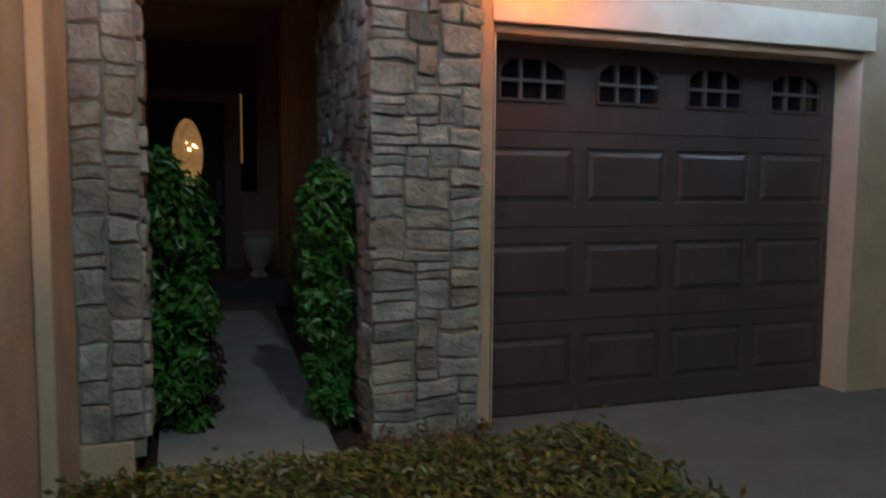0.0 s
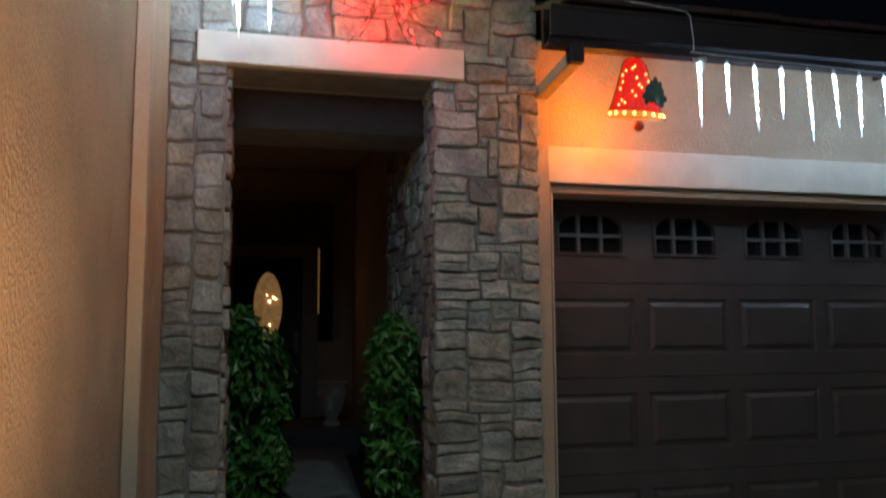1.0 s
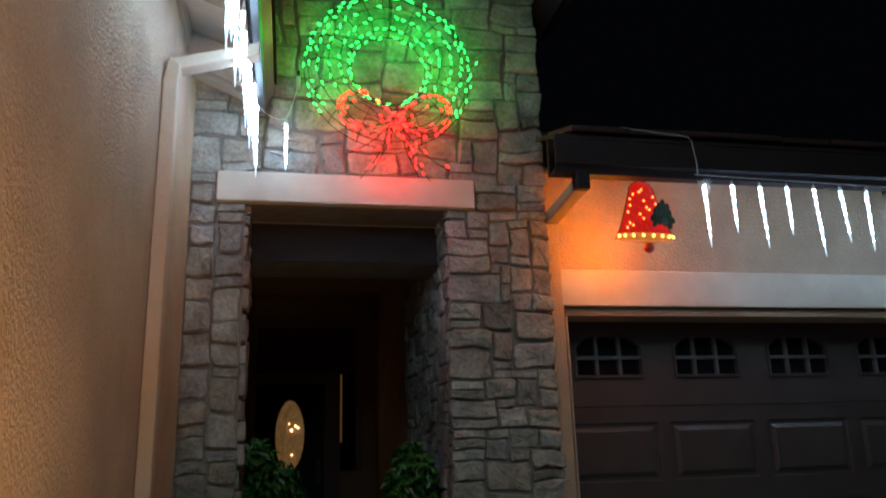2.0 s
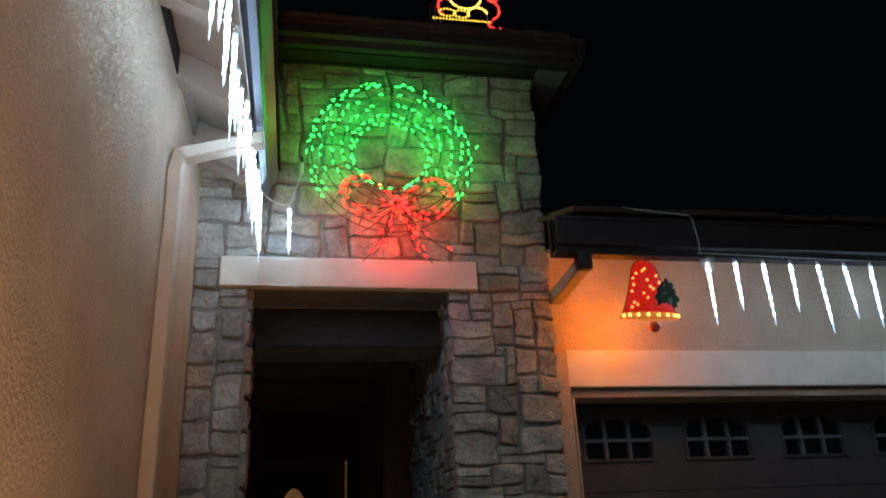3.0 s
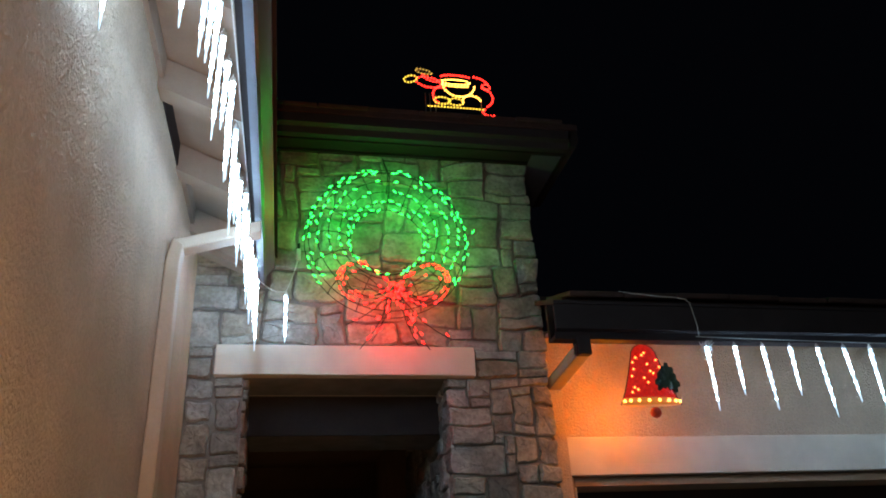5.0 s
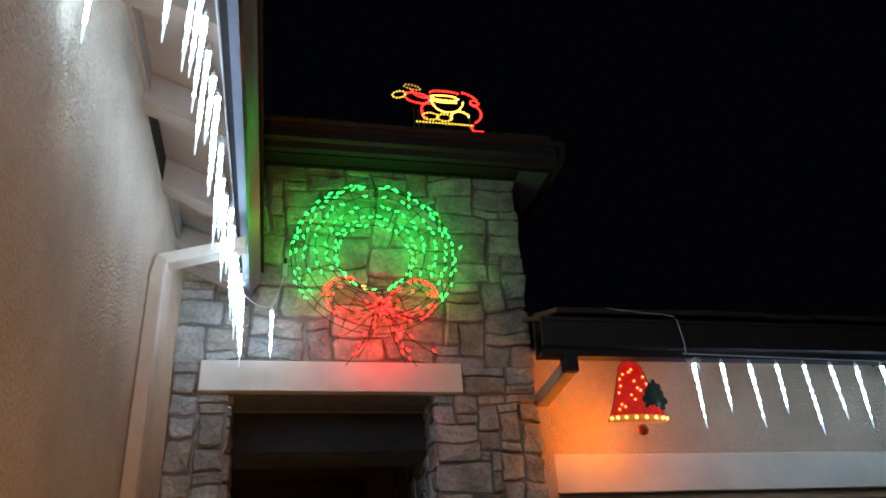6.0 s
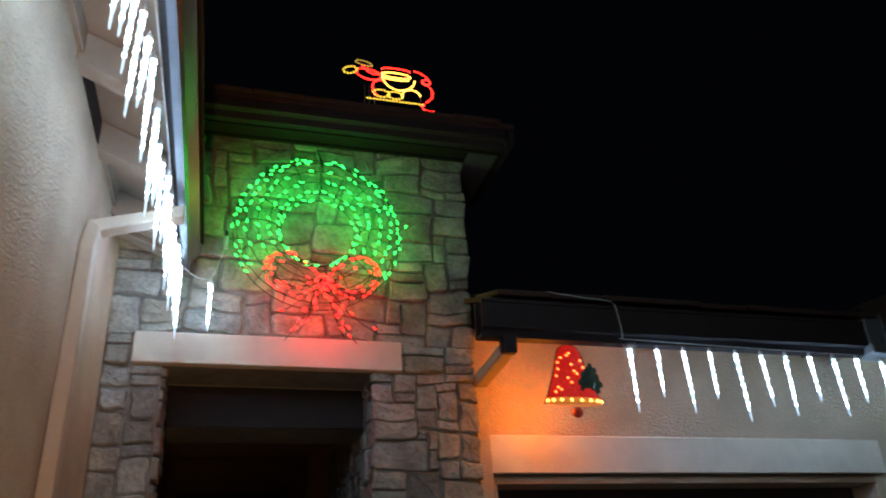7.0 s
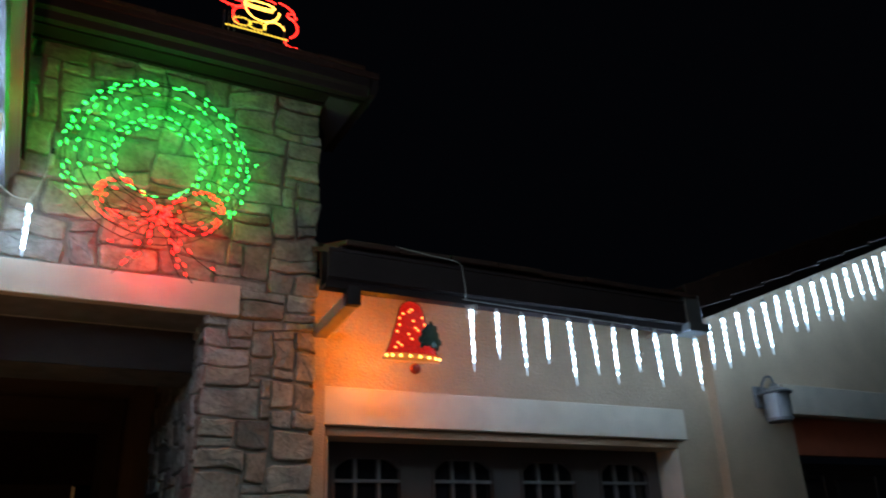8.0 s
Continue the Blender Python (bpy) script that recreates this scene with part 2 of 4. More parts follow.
structure("jamb_edge", boxes((GX1, GX1 + 0.06, YW - 0.018, YW, -0.028, 2.163), bevel=0.004), STUCCO, "stucco edge band beside the garage opening", "trim")
structure("jamb_reveal", boxes((GX1 - 0.008, GX1 - 0.002, YW - 0.018, YD + 0.06, -0.028, GZ - 0.002), (GX0 + 0.002, GX0 + 0.008, YW - 0.018, YD + 0.06, -0.028, GZ - 0.002)), TRIM, "pale boards lining the garage opening", "trim")
structure("wall_plinth", boxes((GX1 + 0.065, 4.15, YW - 0.012, YW, -0.028, 0.10)), STUCCO, "low plinth at the foot of the garage wall", "trim")

# the second garage under its gable
structure("wall_gable", prism([(4.15, -0.05), (4.90, -0.05), (4.90, 2.37), (9.6, 2.37), (9.6, -0.05), (10.4, -0.05), (10.4, 3.08), (7.3, 4.29), (4.15, 3.08)], (4.22, 4.6), "y"), STUCCO, "tan stucco gable wall of the second garage", "wall")
structure("garage_lintel_far", boxes((4.79, 9.7, 4.16, 4.22, 2.375, 2.60), bevel=0.006), TRIM, "off-white stucco lintel over the second garage door", "lintel")
structure("garage_head_board", boxes((4.90, 9.6, 4.25, 4.31, 2.09, 2.368), bevel=0.004), mat("red_brown_paint", (0.50, 0.14, 0.07), 0.6, vary=0.12), "reddish brown head board of the second garage", "trim")

# ---- garage doors ----


def raised_panel(x0, x1, z0, z1, y):
    """A field with a sunk border and a raised bevelled middle."""
    bm = bmesh.new()
    steps = [(0.0, 0.0), (0.006, 0.010), (0.022, 0.010), (0.048, -0.004), (0.055, -0.004)]
    rings = []
    for inset, d in steps:
        rings.append([bm.verts.new(p) for p in ((x0 + inset, y + d, z0 + inset), (x1 - inset, y + d, z0 + inset), (x1 - inset, y + d, z1 - inset), (x0 + inset, y + d, z1 - inset))])
    for a, b in zip(rings, rings[1:]):
        for k in range(4):
            bm.faces.new((a[k], a[(k + 1) % 4], b[(k + 1) % 4], b[k]))
    bm.faces.new(rings[-1])
    return bm


def section_plate(x0, x1, z0, z1, y, holes):
    """A door section with rectangular openings, 40 mm thick, built from strips."""
    bm = bmesh.new()
    xs = [x0] + [v for h in holes for v in (h[0], h[1])] + [x1]
    hz0, hz1 = holes[0][2], holes[0][3]
    box(bm, x0, x1, y, y + 0.04, z0, hz0)
    box(bm, x0, x1, y, y + 0.04, hz1, z1)
    for i in range(0, len(xs), 2):
        box(bm, xs[i], xs[i + 1], y, y + 0.04, hz0, hz1)
    bmesh.ops.remove_doubles(bm, verts=bm.verts, dist=1e-5)
    return bm


def garage_door(x0, columns, pitch, y, height, label, windows=True):
    door = thing("garage_door", (x0 + columns * pitch / 2, y, -0.03), label, "garage door")
    ox, oy = door.location.x, door.location.y
    x0 -= ox
    w = columns * pitch
    sh = height / 4
    for row in range(4):
        z0, z1 = row * sh + (0.002 if row else 0.012), (row + 1) * sh - 0.002
        top = row == 3 and windows
        holes = []
        for c in range(columns):
            cx = x0 + (c + 0.5) * pitch
            hw, a, b = (0.216, z0 + 0.162, z1 - 0.134) if top else (0.270, z0 + 0.133, z1 - 0.091)
            holes.append((cx - hw, cx + hw, a, b))
        part("section", section_plate(x0, x0 + w, z0, z1, 0.0, holes), DOORPAINT, door)
        for a, b, c, d in holes:
            if not top:
                part("panel", raised_panel(a, b, c, d, 0.0), DOORPAINT, door)
                continue
            win = part("window", boxes((a, b, 0.03, 0.036, c, d)), GLASSDARK, door, "dark six-light window with an arched head")
            rim = 0.016
            part("window_frame", boxes((a, b, -0.012, 0.028, c, c + rim), (a, a + rim, -0.012, 0.028, c + rim, d), (b - rim, b, -0.012, 0.028, c + rim, d), (a + rim, b - rim, -0.012, 0.028, d - 0.012, d)), DOORPAINT, win)
            # arched spandrels at both upper corners
            bm = bmesh.new()
            zt, rise = d - 0.012, 0.062
            for s in (0, 1):
                p = []
                for i in range(5):
                    u = i / 4
                    xx = (a + rim) + u * 0.10 if s == 0 else (b - rim) - u * 0.10
                    p.append((xx, zt - rise * (1 - u) ** 1.6))
                corner = (a + rim, zt) if s == 0 else (b - rim, zt)
                q = p + [corner] if s == 0 else p + [corner]
                f = [bm.verts.new((u, -0.006, v)) for u, v in q]
                g = [bm.verts.new((u, 0.026, v)) for u, v in q]
                bm.faces.new(f)
                for k in range(len(q)):
                    bm.faces.new((f[k], g[k], g[(k + 1) % len(q)], f[(k + 1) % len(q)]))
            bmesh.ops.recalc_face_normals(bm, faces=bm.faces)
            part("arch_head", bm, DOORPAINT, win)
            t = 0.009
            mz = c + (d - c) * 0.47
            for k in (1, 2):
                mx = a + (b - a) * k / 3
                part("muntin", boxes((mx - t, mx + t, 0.004, 0.028, c + rim, d - 0.012)), MUNTIN, win)
            part("muntin", boxes((a + rim, b - rim, 0.002, 0.027, mz - t, mz + t)), MUNTIN, win)
    part("bottom_seal", boxes((x0, x0 + w, 0.0, 0.035, 0.0, 0.011)), WIRE, door, "black rubber bottom seal")
    return door


MUNTIN = mat("grey_muntin_paint", (0.12, 0.115, 0.12), 0.5, vary=0.08)
garage_door(1.258, 4, 0.622, YD, 2.20, "dark brown four-section panelled garage door with arched windows")
garage_door(4.93, 7, 0.66, 4.52, 2.10, "dark brown panelled double garage door in shade", windows=False)

# ---- front door ----
fd = thing("front_door", (-0.225, 10.36, 0.24), "black wooden front door with a lit oval glass", "door")
DX0, DX1 = -0.43, 0.43


def oval(hw, hh, n=28):
    return [(hw * math.cos(2 * math.pi * i / n), hh * math.sin(2 * math.pi * i / n)) for i in range(n)]


leaf_bm = bmesh.new()
on = oval(0.185, 0.435)
ov = [leaf_bm.verts.new((u, 0.0, 1.41 + v)) for u, v in on]
rect = []
for u, v in on:
    s = min(DX1 / max(abs(u), 1e-6), (0.60 if v > 0 else 1.38) / max(abs(v), 1e-6))
    rect.append(leaf_bm.verts.new((u * s, 0.0, 1.41 + v * s)))
back = [leaf_bm.verts.new((v.co.x, 0.045, v.co.z)) for v in ov]
for i in range(28):
    j = (i + 1) % 28
    leaf_bm.faces.new((ov[i], rect[i], rect[j], ov[j]))
    leaf_bm.faces.new((ov[i], ov[j], back[j], back[i]))
bmesh.ops.recalc_face_normals(leaf_bm, faces=leaf_bm.faces)
part("door_leaf", leaf_bm, WOODDOOR, fd)
rb = bmesh.new()
tube(rb, [(u * 1.03, -0.008, 1.41 + v * 1.015) for u, v in on], 0.014, 6, closed=True)
part("oval_moulding", rb, WOODDOOR, fd)
gb = bmesh.new()
gv = [gb.verts.new((u, 0.03, 1.41 + v)) for u, v in on]
gb.faces.new(gv)
LIT = glow("lit_textured_glass", (1.0, 0.55, 0.2), 0.15)
nt = LIT.node_tree
vor = nt.nodes.new("ShaderNodeTexVoronoi")
vor.inputs["Scale"].default_value = 22
rmp = nt.nodes.new("ShaderNodeValToRGB")
rmp.color_ramp.elements[0].color, rmp.color_ramp.elements[1].color = (1.0, 0.62, 0.26, 1), (0.45, 0.22, 0.07, 1)
rmp.color_ramp.elements[1].position = 0.55
nt.links.new(vor.outputs["Distance"], rmp.inputs["Fac"])
nt.links.new(rmp.outputs["Color"], nt.nodes["Principled BSDF"].inputs["Emission Color"])
part("oval_glass", gb, LIT, fd, "amber textured glass lit from the hall")
for k, (u, v, r) in enumerate([(0.02, 0.06, 0.018), (0.07, 0.11, 0.016), (0.10, 0.09, 0.014), (0.03, -0.24, 0.013), (-0.01, 0.14, 0.010)]):
    b = bmesh.new()
    bmesh.ops.create_icosphere(b, subdivisions=2, radius=r, matrix=Matrix.Translation((u, 0.02, 1.41 + v)))
    part("lamp_sparkle", b, glow("hall_lamp_glint", (1.0, 0.75, 0.4), 3.0) if k == 0 else bpy.data.materials["hall_lamp_glint"], fd)
hb = bmesh.new()
tube(hb, [(0.36, -0.05, 0.86), (0.36, -0.06, 0.95), (0.36, -0.05, 1.06)], 0.012, 8)
box(hb, 0.335, 0.385, -0.02, 0.0, 0.80, 1.10)
part("door_handle", hb, METAL, fd, "nickel lever handle plate")
structure("door_frame", boxes((-0.84, -0.655, 10.33, 10.38, 0.24, 2.42), (0.205, 0.40, 10.33, 10.38, 0.24, 2.42), (-0.655, 0.205, 10.33, 10.38, 2.28, 2.42), (-0.84, 0.69, 10.33, 10.38, 3.0, 3.12), (-0.84, -0.655, 10.33, 10.38, 2.42, 3.0), (0.60, 0.69, 10.33, 10.38, 1.2, 3.0)), BOARD, "tan wooden frame round the front door", "trim")
structure("transom_panel", boxes((-0.655, 0.60, 10.36, 10.39, 2.42, 3.0)), mat("transom_wood", (0.16, 0.07, 0.035), 0.5, vary=0.2), "brown panelled transom above the front door", "panel")
tagged(part("sidelight_window", boxes((0.40, 0.60, 10.365, 10.375, 1.2, 2.42)), GLASSDARK), "narrow dark glass sidelight beside the door", "window", kind="structure")
structure("sidelight_lit_edge", boxes((0.40, 0.425, 10.355, 10.364, 1.55, 2.40)), glow("hall_light_strip", (1.0, 0.5, 0.18), 0.05), "thin strip of warm hall light at the sidelight", "window")
pot = thing("planter_urn", (0.50, 9.3, 0.25), "pale terracotta urn standing by the front door", "urn")
ub = bmesh.new()
lathe(ub, [(0.09, 0.0), (0.10, 0.03), (0.06, 0.08), (0.13, 0.2), (0.17, 0.36), (0.15, 0.46), (0.18, 0.5), (0.14, 0.5), (0.12, 0.44)], 20)
part("urn_body", ub, TRIM, pot)

# ---- stones ----
srng = random.Random(7)


def stone_mesh(w, h, d, rng, at, drift=0.014):
    """One veneer stone lying in the x-z plane, its face towards -y, with uneven rounded edges."""
    c = min(w, h)
    outline = []
    for sx, sz in ((-1, -1), (1, -1), (1, 1), (-1, 1)):
        ch = rng.choice((0.05, 0.09, 0.13, 0.20)) * c
        x, z = sx * (w / 2 + rng.uniform(-0.07, 0.02) * c), sz * (h / 2 + rng.uniform(-0.08, 0.02) * c)
        a, m, b = (x, z - sz * ch), (x - sx * ch * 0.28, z - sz * ch * 0.28), (x - sx * ch, z)
        outline += [a, m, b] if (sx * sz) > 0 else [b, m, a]
    pts = []
    n = len(outline)
    for i in range(n):
        a, b = outline[i], outline[(i + 1) % n]
        pts.append(a)
        if i % 3 == 2:
            upright = abs(a[0] - b[0]) < abs(a[1] - b[1])
            for u in (0.33, 0.67):
                j = rng.uniform(-0.045, 0.03) * c
                m = (a[0] + (b[0] - a[0]) * u, a[1] + (b[1] - a[1]) * u)
                pts.append((m[0] + (math.copysign(j, m[0]) * (1 if j > 0 else -1) if upright else 0), m[1] + (0 if upright else math.copysign(j, m[1]) * (1 if j > 0 else -1))))
    bm = bmesh.new()
    rings = []
    inset = min(0.008, 0.10 * c)
    tx, tz = rng.uniform(-0.12, 0.12), rng.uniform(-0.16, 0.10)
    for s, y in ((0.0, 0.0), (0.0, -d * 0.42), (inset * 0.30, -d * 0.76), (inset, -d), (inset + 0.30 * c, -d * 1.03)):
        ring = []
        for x, z in pts:
            l = math.hypot(x, z)
            k = max(0.25, 1 - s * 1.25 / max(l, 1e-4))
            yy = y + (0.0 if y == 0 else tx * x * 0.6 + tz * z * 0.6 + rng.uniform(-0.0025, 0.0025))
            ring.append(bm.verts.new((x * k, yy, z * k)))
        rings.append(ring)
    k = len(pts)
    for a, b in zip(rings, rings[1:]):
        for i in range(k):
            bm.faces.new((a[i], a[(i + 1) % k], b[(i + 1) % k], b[i]))
    bm.faces.new(rings[-1])
    # one slow drift for the whole wall, so that joints lean and courses wander together
    for v in bm.verts:
        p = Vector((at[0] + v.co.x, at[1] + v.co.z, at[2]))
        v.co.x += drift * noise.noise(p * 3.6) + 0.012 * noise.noise(p * 9 + Vector((5, 1, 0)))
        v.co.z += drift * 1.25 * noise.noise(p * 3.6 + Vector((9, 3, 7))) + 0.012 * noise.noise(p * 9 + Vector((2, 8, 4)))
    for f in bm.faces:
        f.smooth = False
    bmesh.ops.recalc_face_normals(bm, faces=bm.faces)
    return bm


def ashlar(a0, a1, z0, z1, unit, rng):
    """Random ashlar: stones of many sizes packed without long joints; unit is about half a common stone's height."""
    nx, nz = max(1, round((a1 - a0) / (unit * 1.15))), max(1, round((z1 - z0) / unit))
    ux, uz = (a1 - a0) / nx, (z1 - z0) / nz
    kinds = ((4, 2), (4, 2), (3, 2), (3, 2), (2, 2), (5, 2), (3, 3), (4, 3), (2, 1), (3, 1), (4, 1), (2, 3), (5, 3))
    taken, cells = set(), []
    for j in range(nz):
        for i in range(nx):
            if (i, j) in taken:
                continue
            room = 1
            while i + room < nx and (i + room, j) not in taken:
                room += 1
            w, h = rng.choice(kinds)
            w, h = min(w, room, max(2, nx * 6 // 10)), min(h, nz - j)
            if room - w == 1 and w < 4:
                w = room
            if w == 1:
                h = min(h, 2)
            for a in range(w):
                for b in range(h):
                    taken.add((i + a, j + b))
            cells.append((a0 + i * ux, a0 + (i + w) * ux, z0 + j * uz, z0 + (j + h) * uz))
    return cells


def lay(cells, place, rng, parent, depth=0.019, joint=0.005, drift=0.014):
    """A stone for each cell; place(a, z) gives the pose of its middle."""
    for a0, a1, z0, z1 in cells:
        ob = part("stone", stone_mesh(max(0.03, a1 - a0 - joint), max(0.03, z1 - z0 - joint), depth * rng.uniform(0.65, 1.7), rng, ((a0 + a1) / 2, (z0 + z1) / 2, 3.1 * depth), drift), STONE, parent)
        ob.matrix_basis = place((a0 + a1) / 2, (z0 + z1) / 2) @ pose(0, 0, 0, 0, rng.uniform(-1.0, 1.0), 0)


front = lambda a, z: pose(a, YS + 0.036, z)
lay(ashlar(OX1, TX1, 0.0, OZ, 0.052, srng), front, srng, wall_stone, drift=0.018)
lay(ashlar(XL, OX0, 0.135, OZ, 0.056, srng), front, srng, wall_stone)
lay(ashlar(XL, -0.655, OZ, 2.85, 0.055, srng), front, srng, wall_stone)
lay(ashlar(0.722, TX1, OZ, 2.85, 0.055, srng), front, srng, wall_stone)
lay(ashlar(XL - 0.05, TX1, 2.85, TZ, 0.062, srng), front, srng, wall_stone, drift=0.036)
# the reveals, the inner step and the flank above the garage roof
lay(ashlar(YS + 0.04, 4.54, 0.0, OZ, 0.055, srng), lambda a, z: pose(OX1 + 0.031, a, z, 0, 0, -90), srng, wall_stone)
lay(ashlar(YS + 0.06, 4.54, 0.135, OZ, 0.055, srng), lambda a, z: pose(OX0 - 0.001, a, z, 0, 0, 90), srng, wall_stone, depth=0.02)
lay(ashlar(4.56, 6.0, -0.05, 2.9, 0.058, srng), lambda a, z: pose(0.619, a, z, 0, 0, -90), srng, wall_passage)
# plain board coloured almost black to carry the shade under the lintel
structure("inner_header", boxes((-0.53, 0.58, 4.545, 4.559, 2.46, 2.677)), mat("header_shade_colour", (0.035, 0.024, 0.02), 0.7, vary=0.2), "header inside the portal, its shade put into a dark brown colour", "lintel")
lay(ashlar(YS + 0.05, 4.55, 3.0, TZ, 0.058, srng), lambda a, z: pose(TX1 - 0.031, a, z, 0, 0, 90), srng, wall_stone)

# ---- eaves, gutters and roofs ----


# left eave, running towards the street
eave = thing("left_eave", (-0.5, 1.0, 3.3), "open eave with beige rafter tails and a dark gutter", "eave")


def under(name, bm, material, parent, label=""):
    """A part given in world measures."""
    bm.transform(Matrix.Translation(-Vector(parent.location)))
    return part(name, bm, material, parent, label)


under("soffit_board", prism([(-0.785, 3.44), (-0.46, 3.30), (-0.46, 3.33), (-0.785, 3.47)], (-3.0, 4.06), "y"), BOARD, eave)
under("roof_deck", prism([(-3.0, 4.36), (-0.40, 3.35), (-0.36, 3.31), (-0.36, 3.35), (-3.0, 4.45)], (-3.0, 4.08), "y"), TILE, eave, "clay tile roof edge")
for y in (3.98, 3.815, 3.245, 2.675, 2.105, 1.535, 0.965, 0.395, -0.175, -0.745, -1.315, -1.885):
    under("rafter_tail", prism([(-0.785, 3.30), (-0.475, 3.16), (-0.475, 3.295), (-0.785, 3.435)], (y - 0.045, y + 0.045), "y"), BOARD, eave)
for y0, y1 in ((-3.0, 2.715), (3.205, 4.06)):
    under("blocking", prism([(-0.785, 3.34), (-0.765, 3.33), (-0.765, 3.43), (-0.785, 3.435)], (y0, y1), "y"), BOARD, eave)
under("vent_slot", boxes((-0.7845, -0.779, 2.72, 3.20, 3.318, 3.43)), DARKBOARD, eave, "dark screened vent between the rafter tails")
under("fascia_board", boxes((-0.474, -0.45, -3.0, 4.05, 3.155, 3.30)), DARKBOARD, eave)
under("gutter", prism([(-0.449, 3.14), (-0.418, 3.14), (-0.41, 3.19), (-0.385, 3.225), (-0.372, 3.24), (-0.372, 3.264), (-0.378, 3.264), (-0.379, 3.245), (-0.40, 3.22), (-0.42, 3.16), (-0.444, 3.16), (-0.444, 3.264), (-0.449, 3.264)], (-3.0, 4.045), "y"), SLATE, eave, "slate grey K-style gutter")
under("gutter_end_cap", prism([(-0.45, 3.138), (-0.416, 3.138), (-0.408, 3.19), (-0.383, 3.223), (-0.370, 3.24), (-0.370, 3.266), (-0.45, 3.266)], (4.045, 4.05), "y"), SLATE, eave)


def pipe(name, pts, w, d, material, parent, label=""):
    """A rectangular pipe along points, w along y or x and d across."""
    bm = bmesh.new()
    rings = []
    for p, (a, b) in pts:
        p, a, b = Vector(p), Vector(a), Vector(b)
        rings.append([bm.verts.new(p + a * i + b * j) for i, j in ((-w / 2, -d / 2), (w / 2, -d / 2), (w / 2, d / 2), (-w / 2, d / 2))])
    for r, q in zip(rings, rings[1:]):
        for k in range(4):
            bm.faces.new((r[k], r[(k + 1) % 4], q[(k + 1) % 4], q[k]))
    bm.faces.new(rings[0][::-1])
    bm.faces.new(rings[-1])
    bmesh.ops.recalc_face_normals(bm, faces=bm.faces)
    bmesh.ops.bevel(bm, geom=[e for e in bm.edges], offset=0.006, segments=2, affect="EDGES", profile=0.5)
    bm.transform(Matrix.Translation(-Vector(parent.location)))
    return part(name, bm, material, parent, label)


X, Y, Z = (1, 0, 0), (0, 1, 0), (0, 0, 1)
ds = thing("downspout", (XL, 3.16, 0.0), "beige rectangular downspout fixed to the stucco wall", "downspout", "downspouts")
pipe("drop_pipe", [((XL + 0.030, 3.225, -0.05), (X, Y)), ((XL + 0.030, 3.225, 2.86), (X, Y)), ((XL + 0.045, 3.225, 2.95), ((0.8, 0, -0.6), Y))], 0.055, 0.08, TANPAINT, ds)
pipe("elbow_arm", [((XL + 0.035, 3.23, 2.935), (Z, Y)), ((-0.42, 3.34, 3.095), (Z, Y))], 0.058, 0.075, TANPAINT, ds, "beige elbow arm up to the gutter")

# garage eave
ge = thing("garage_eave", (2.3, 3.9, 2.8), "dark tiled garage eave with gutter and fascia", "eave")
under("gutter", prism([(3.80, 2.75), (3.735, 2.75), (3.722, 2.785), (3.700, 2.795), (3.700, 2.925), (3.694, 2.93), (3.694, 2.945), (3.712, 2.945), (3.712, 2.80), (3.735, 2.77), (3.80, 2.77)], (TX1 - 0.115, 3.42), "x"), GUTTER, ge, "dark brown metal gutter")
under("fascia_board", boxes((TX1 - 0.115, 3.45, 3.80, 3.83, 2.76, 2.96)), DARKBOARD, ge)
under("soffit_board", prism([(3.83, 2.80), (4.30, 2.96), (4.30, 2.98), (3.83, 2.82)], (TX1, 3.46), "x"), BOARD, ge)
under("roof_deck", prism([(3.74, 2.95), (8.0, 2.95 + 4.26 * SLOPE), (8.0, 3.0 + 4.26 * SLOPE), (3.74, 2.975)], (TX1 - 0.045, 3.50), "x"), TILE, ge, "dark clay tile roof")
trng = random.Random(3)
tile_bm = bmesh.new()
box(tile_bm, -0.148, 0.148, -0.02, 0.36, 0.0, 0.028, bevel=0.006)
tile_mesh = bpy.data.meshes.new("roof_tile")
tile_bm.to_mesh(tile_mesh)
tile_mesh.materials.append(TILE)
pitch_deg = math.degrees(math.atan(SLOPE))


def roof_tile(parent, m):
    ob = new("roof_tile", tile_mesh)
    ob.parent = parent
    ob.matrix_basis = Matrix.Translation(-Vector(parent.location)) @ m
    return ob


for r in range(3):
    for i in range(8):
        roof_tile(ge, pose(TX1 + 0.12 + 0.3 * i + 0.15 * (r % 2), 3.70 + 0.31 * r + trng.uniform(-0.008, 0.008), 2.965 + 0.31 * r * SLOPE + trng.uniform(0, 0.008), pitch_deg - 3, trng.uniform(-1, 1), 0))
under("gutter_corner", boxes((3.40, 3.58, 3.66, 3.82, 2.74, 2.80), (3.42, 3.56, 3.69, 3.82, 2.80, 3.0), bevel=0.012), METAL, ge, "grey metal gutter end box")

gds = thing("garage_downspout", (1.18, 4.25, 0.0), "dark outlet and tan downspout beside the stone pier", "downspout", "downspouts")
pipe("outlet_pipe", [((1.185, 3.76, 2.80), (X, Y)), ((1.185, 3.76, 2.67), (X, Y))], 0.075, 0.065, GUTTER, gds, "dark gutter outlet")
pipe("elbow_arm", [((1.185, 3.74, 2.705), (X, Z)), ((1.185, 4.265, 2.66), (X, Z))], 0.075, 0.065, BOARD, gds)
pipe("drop_pipe", [((1.185, 4.262, 2.68), (X, Y)), ((1.185, 4.262, 0.03), (X, Y))], 0.075, 0.06, STUCCO, gds)

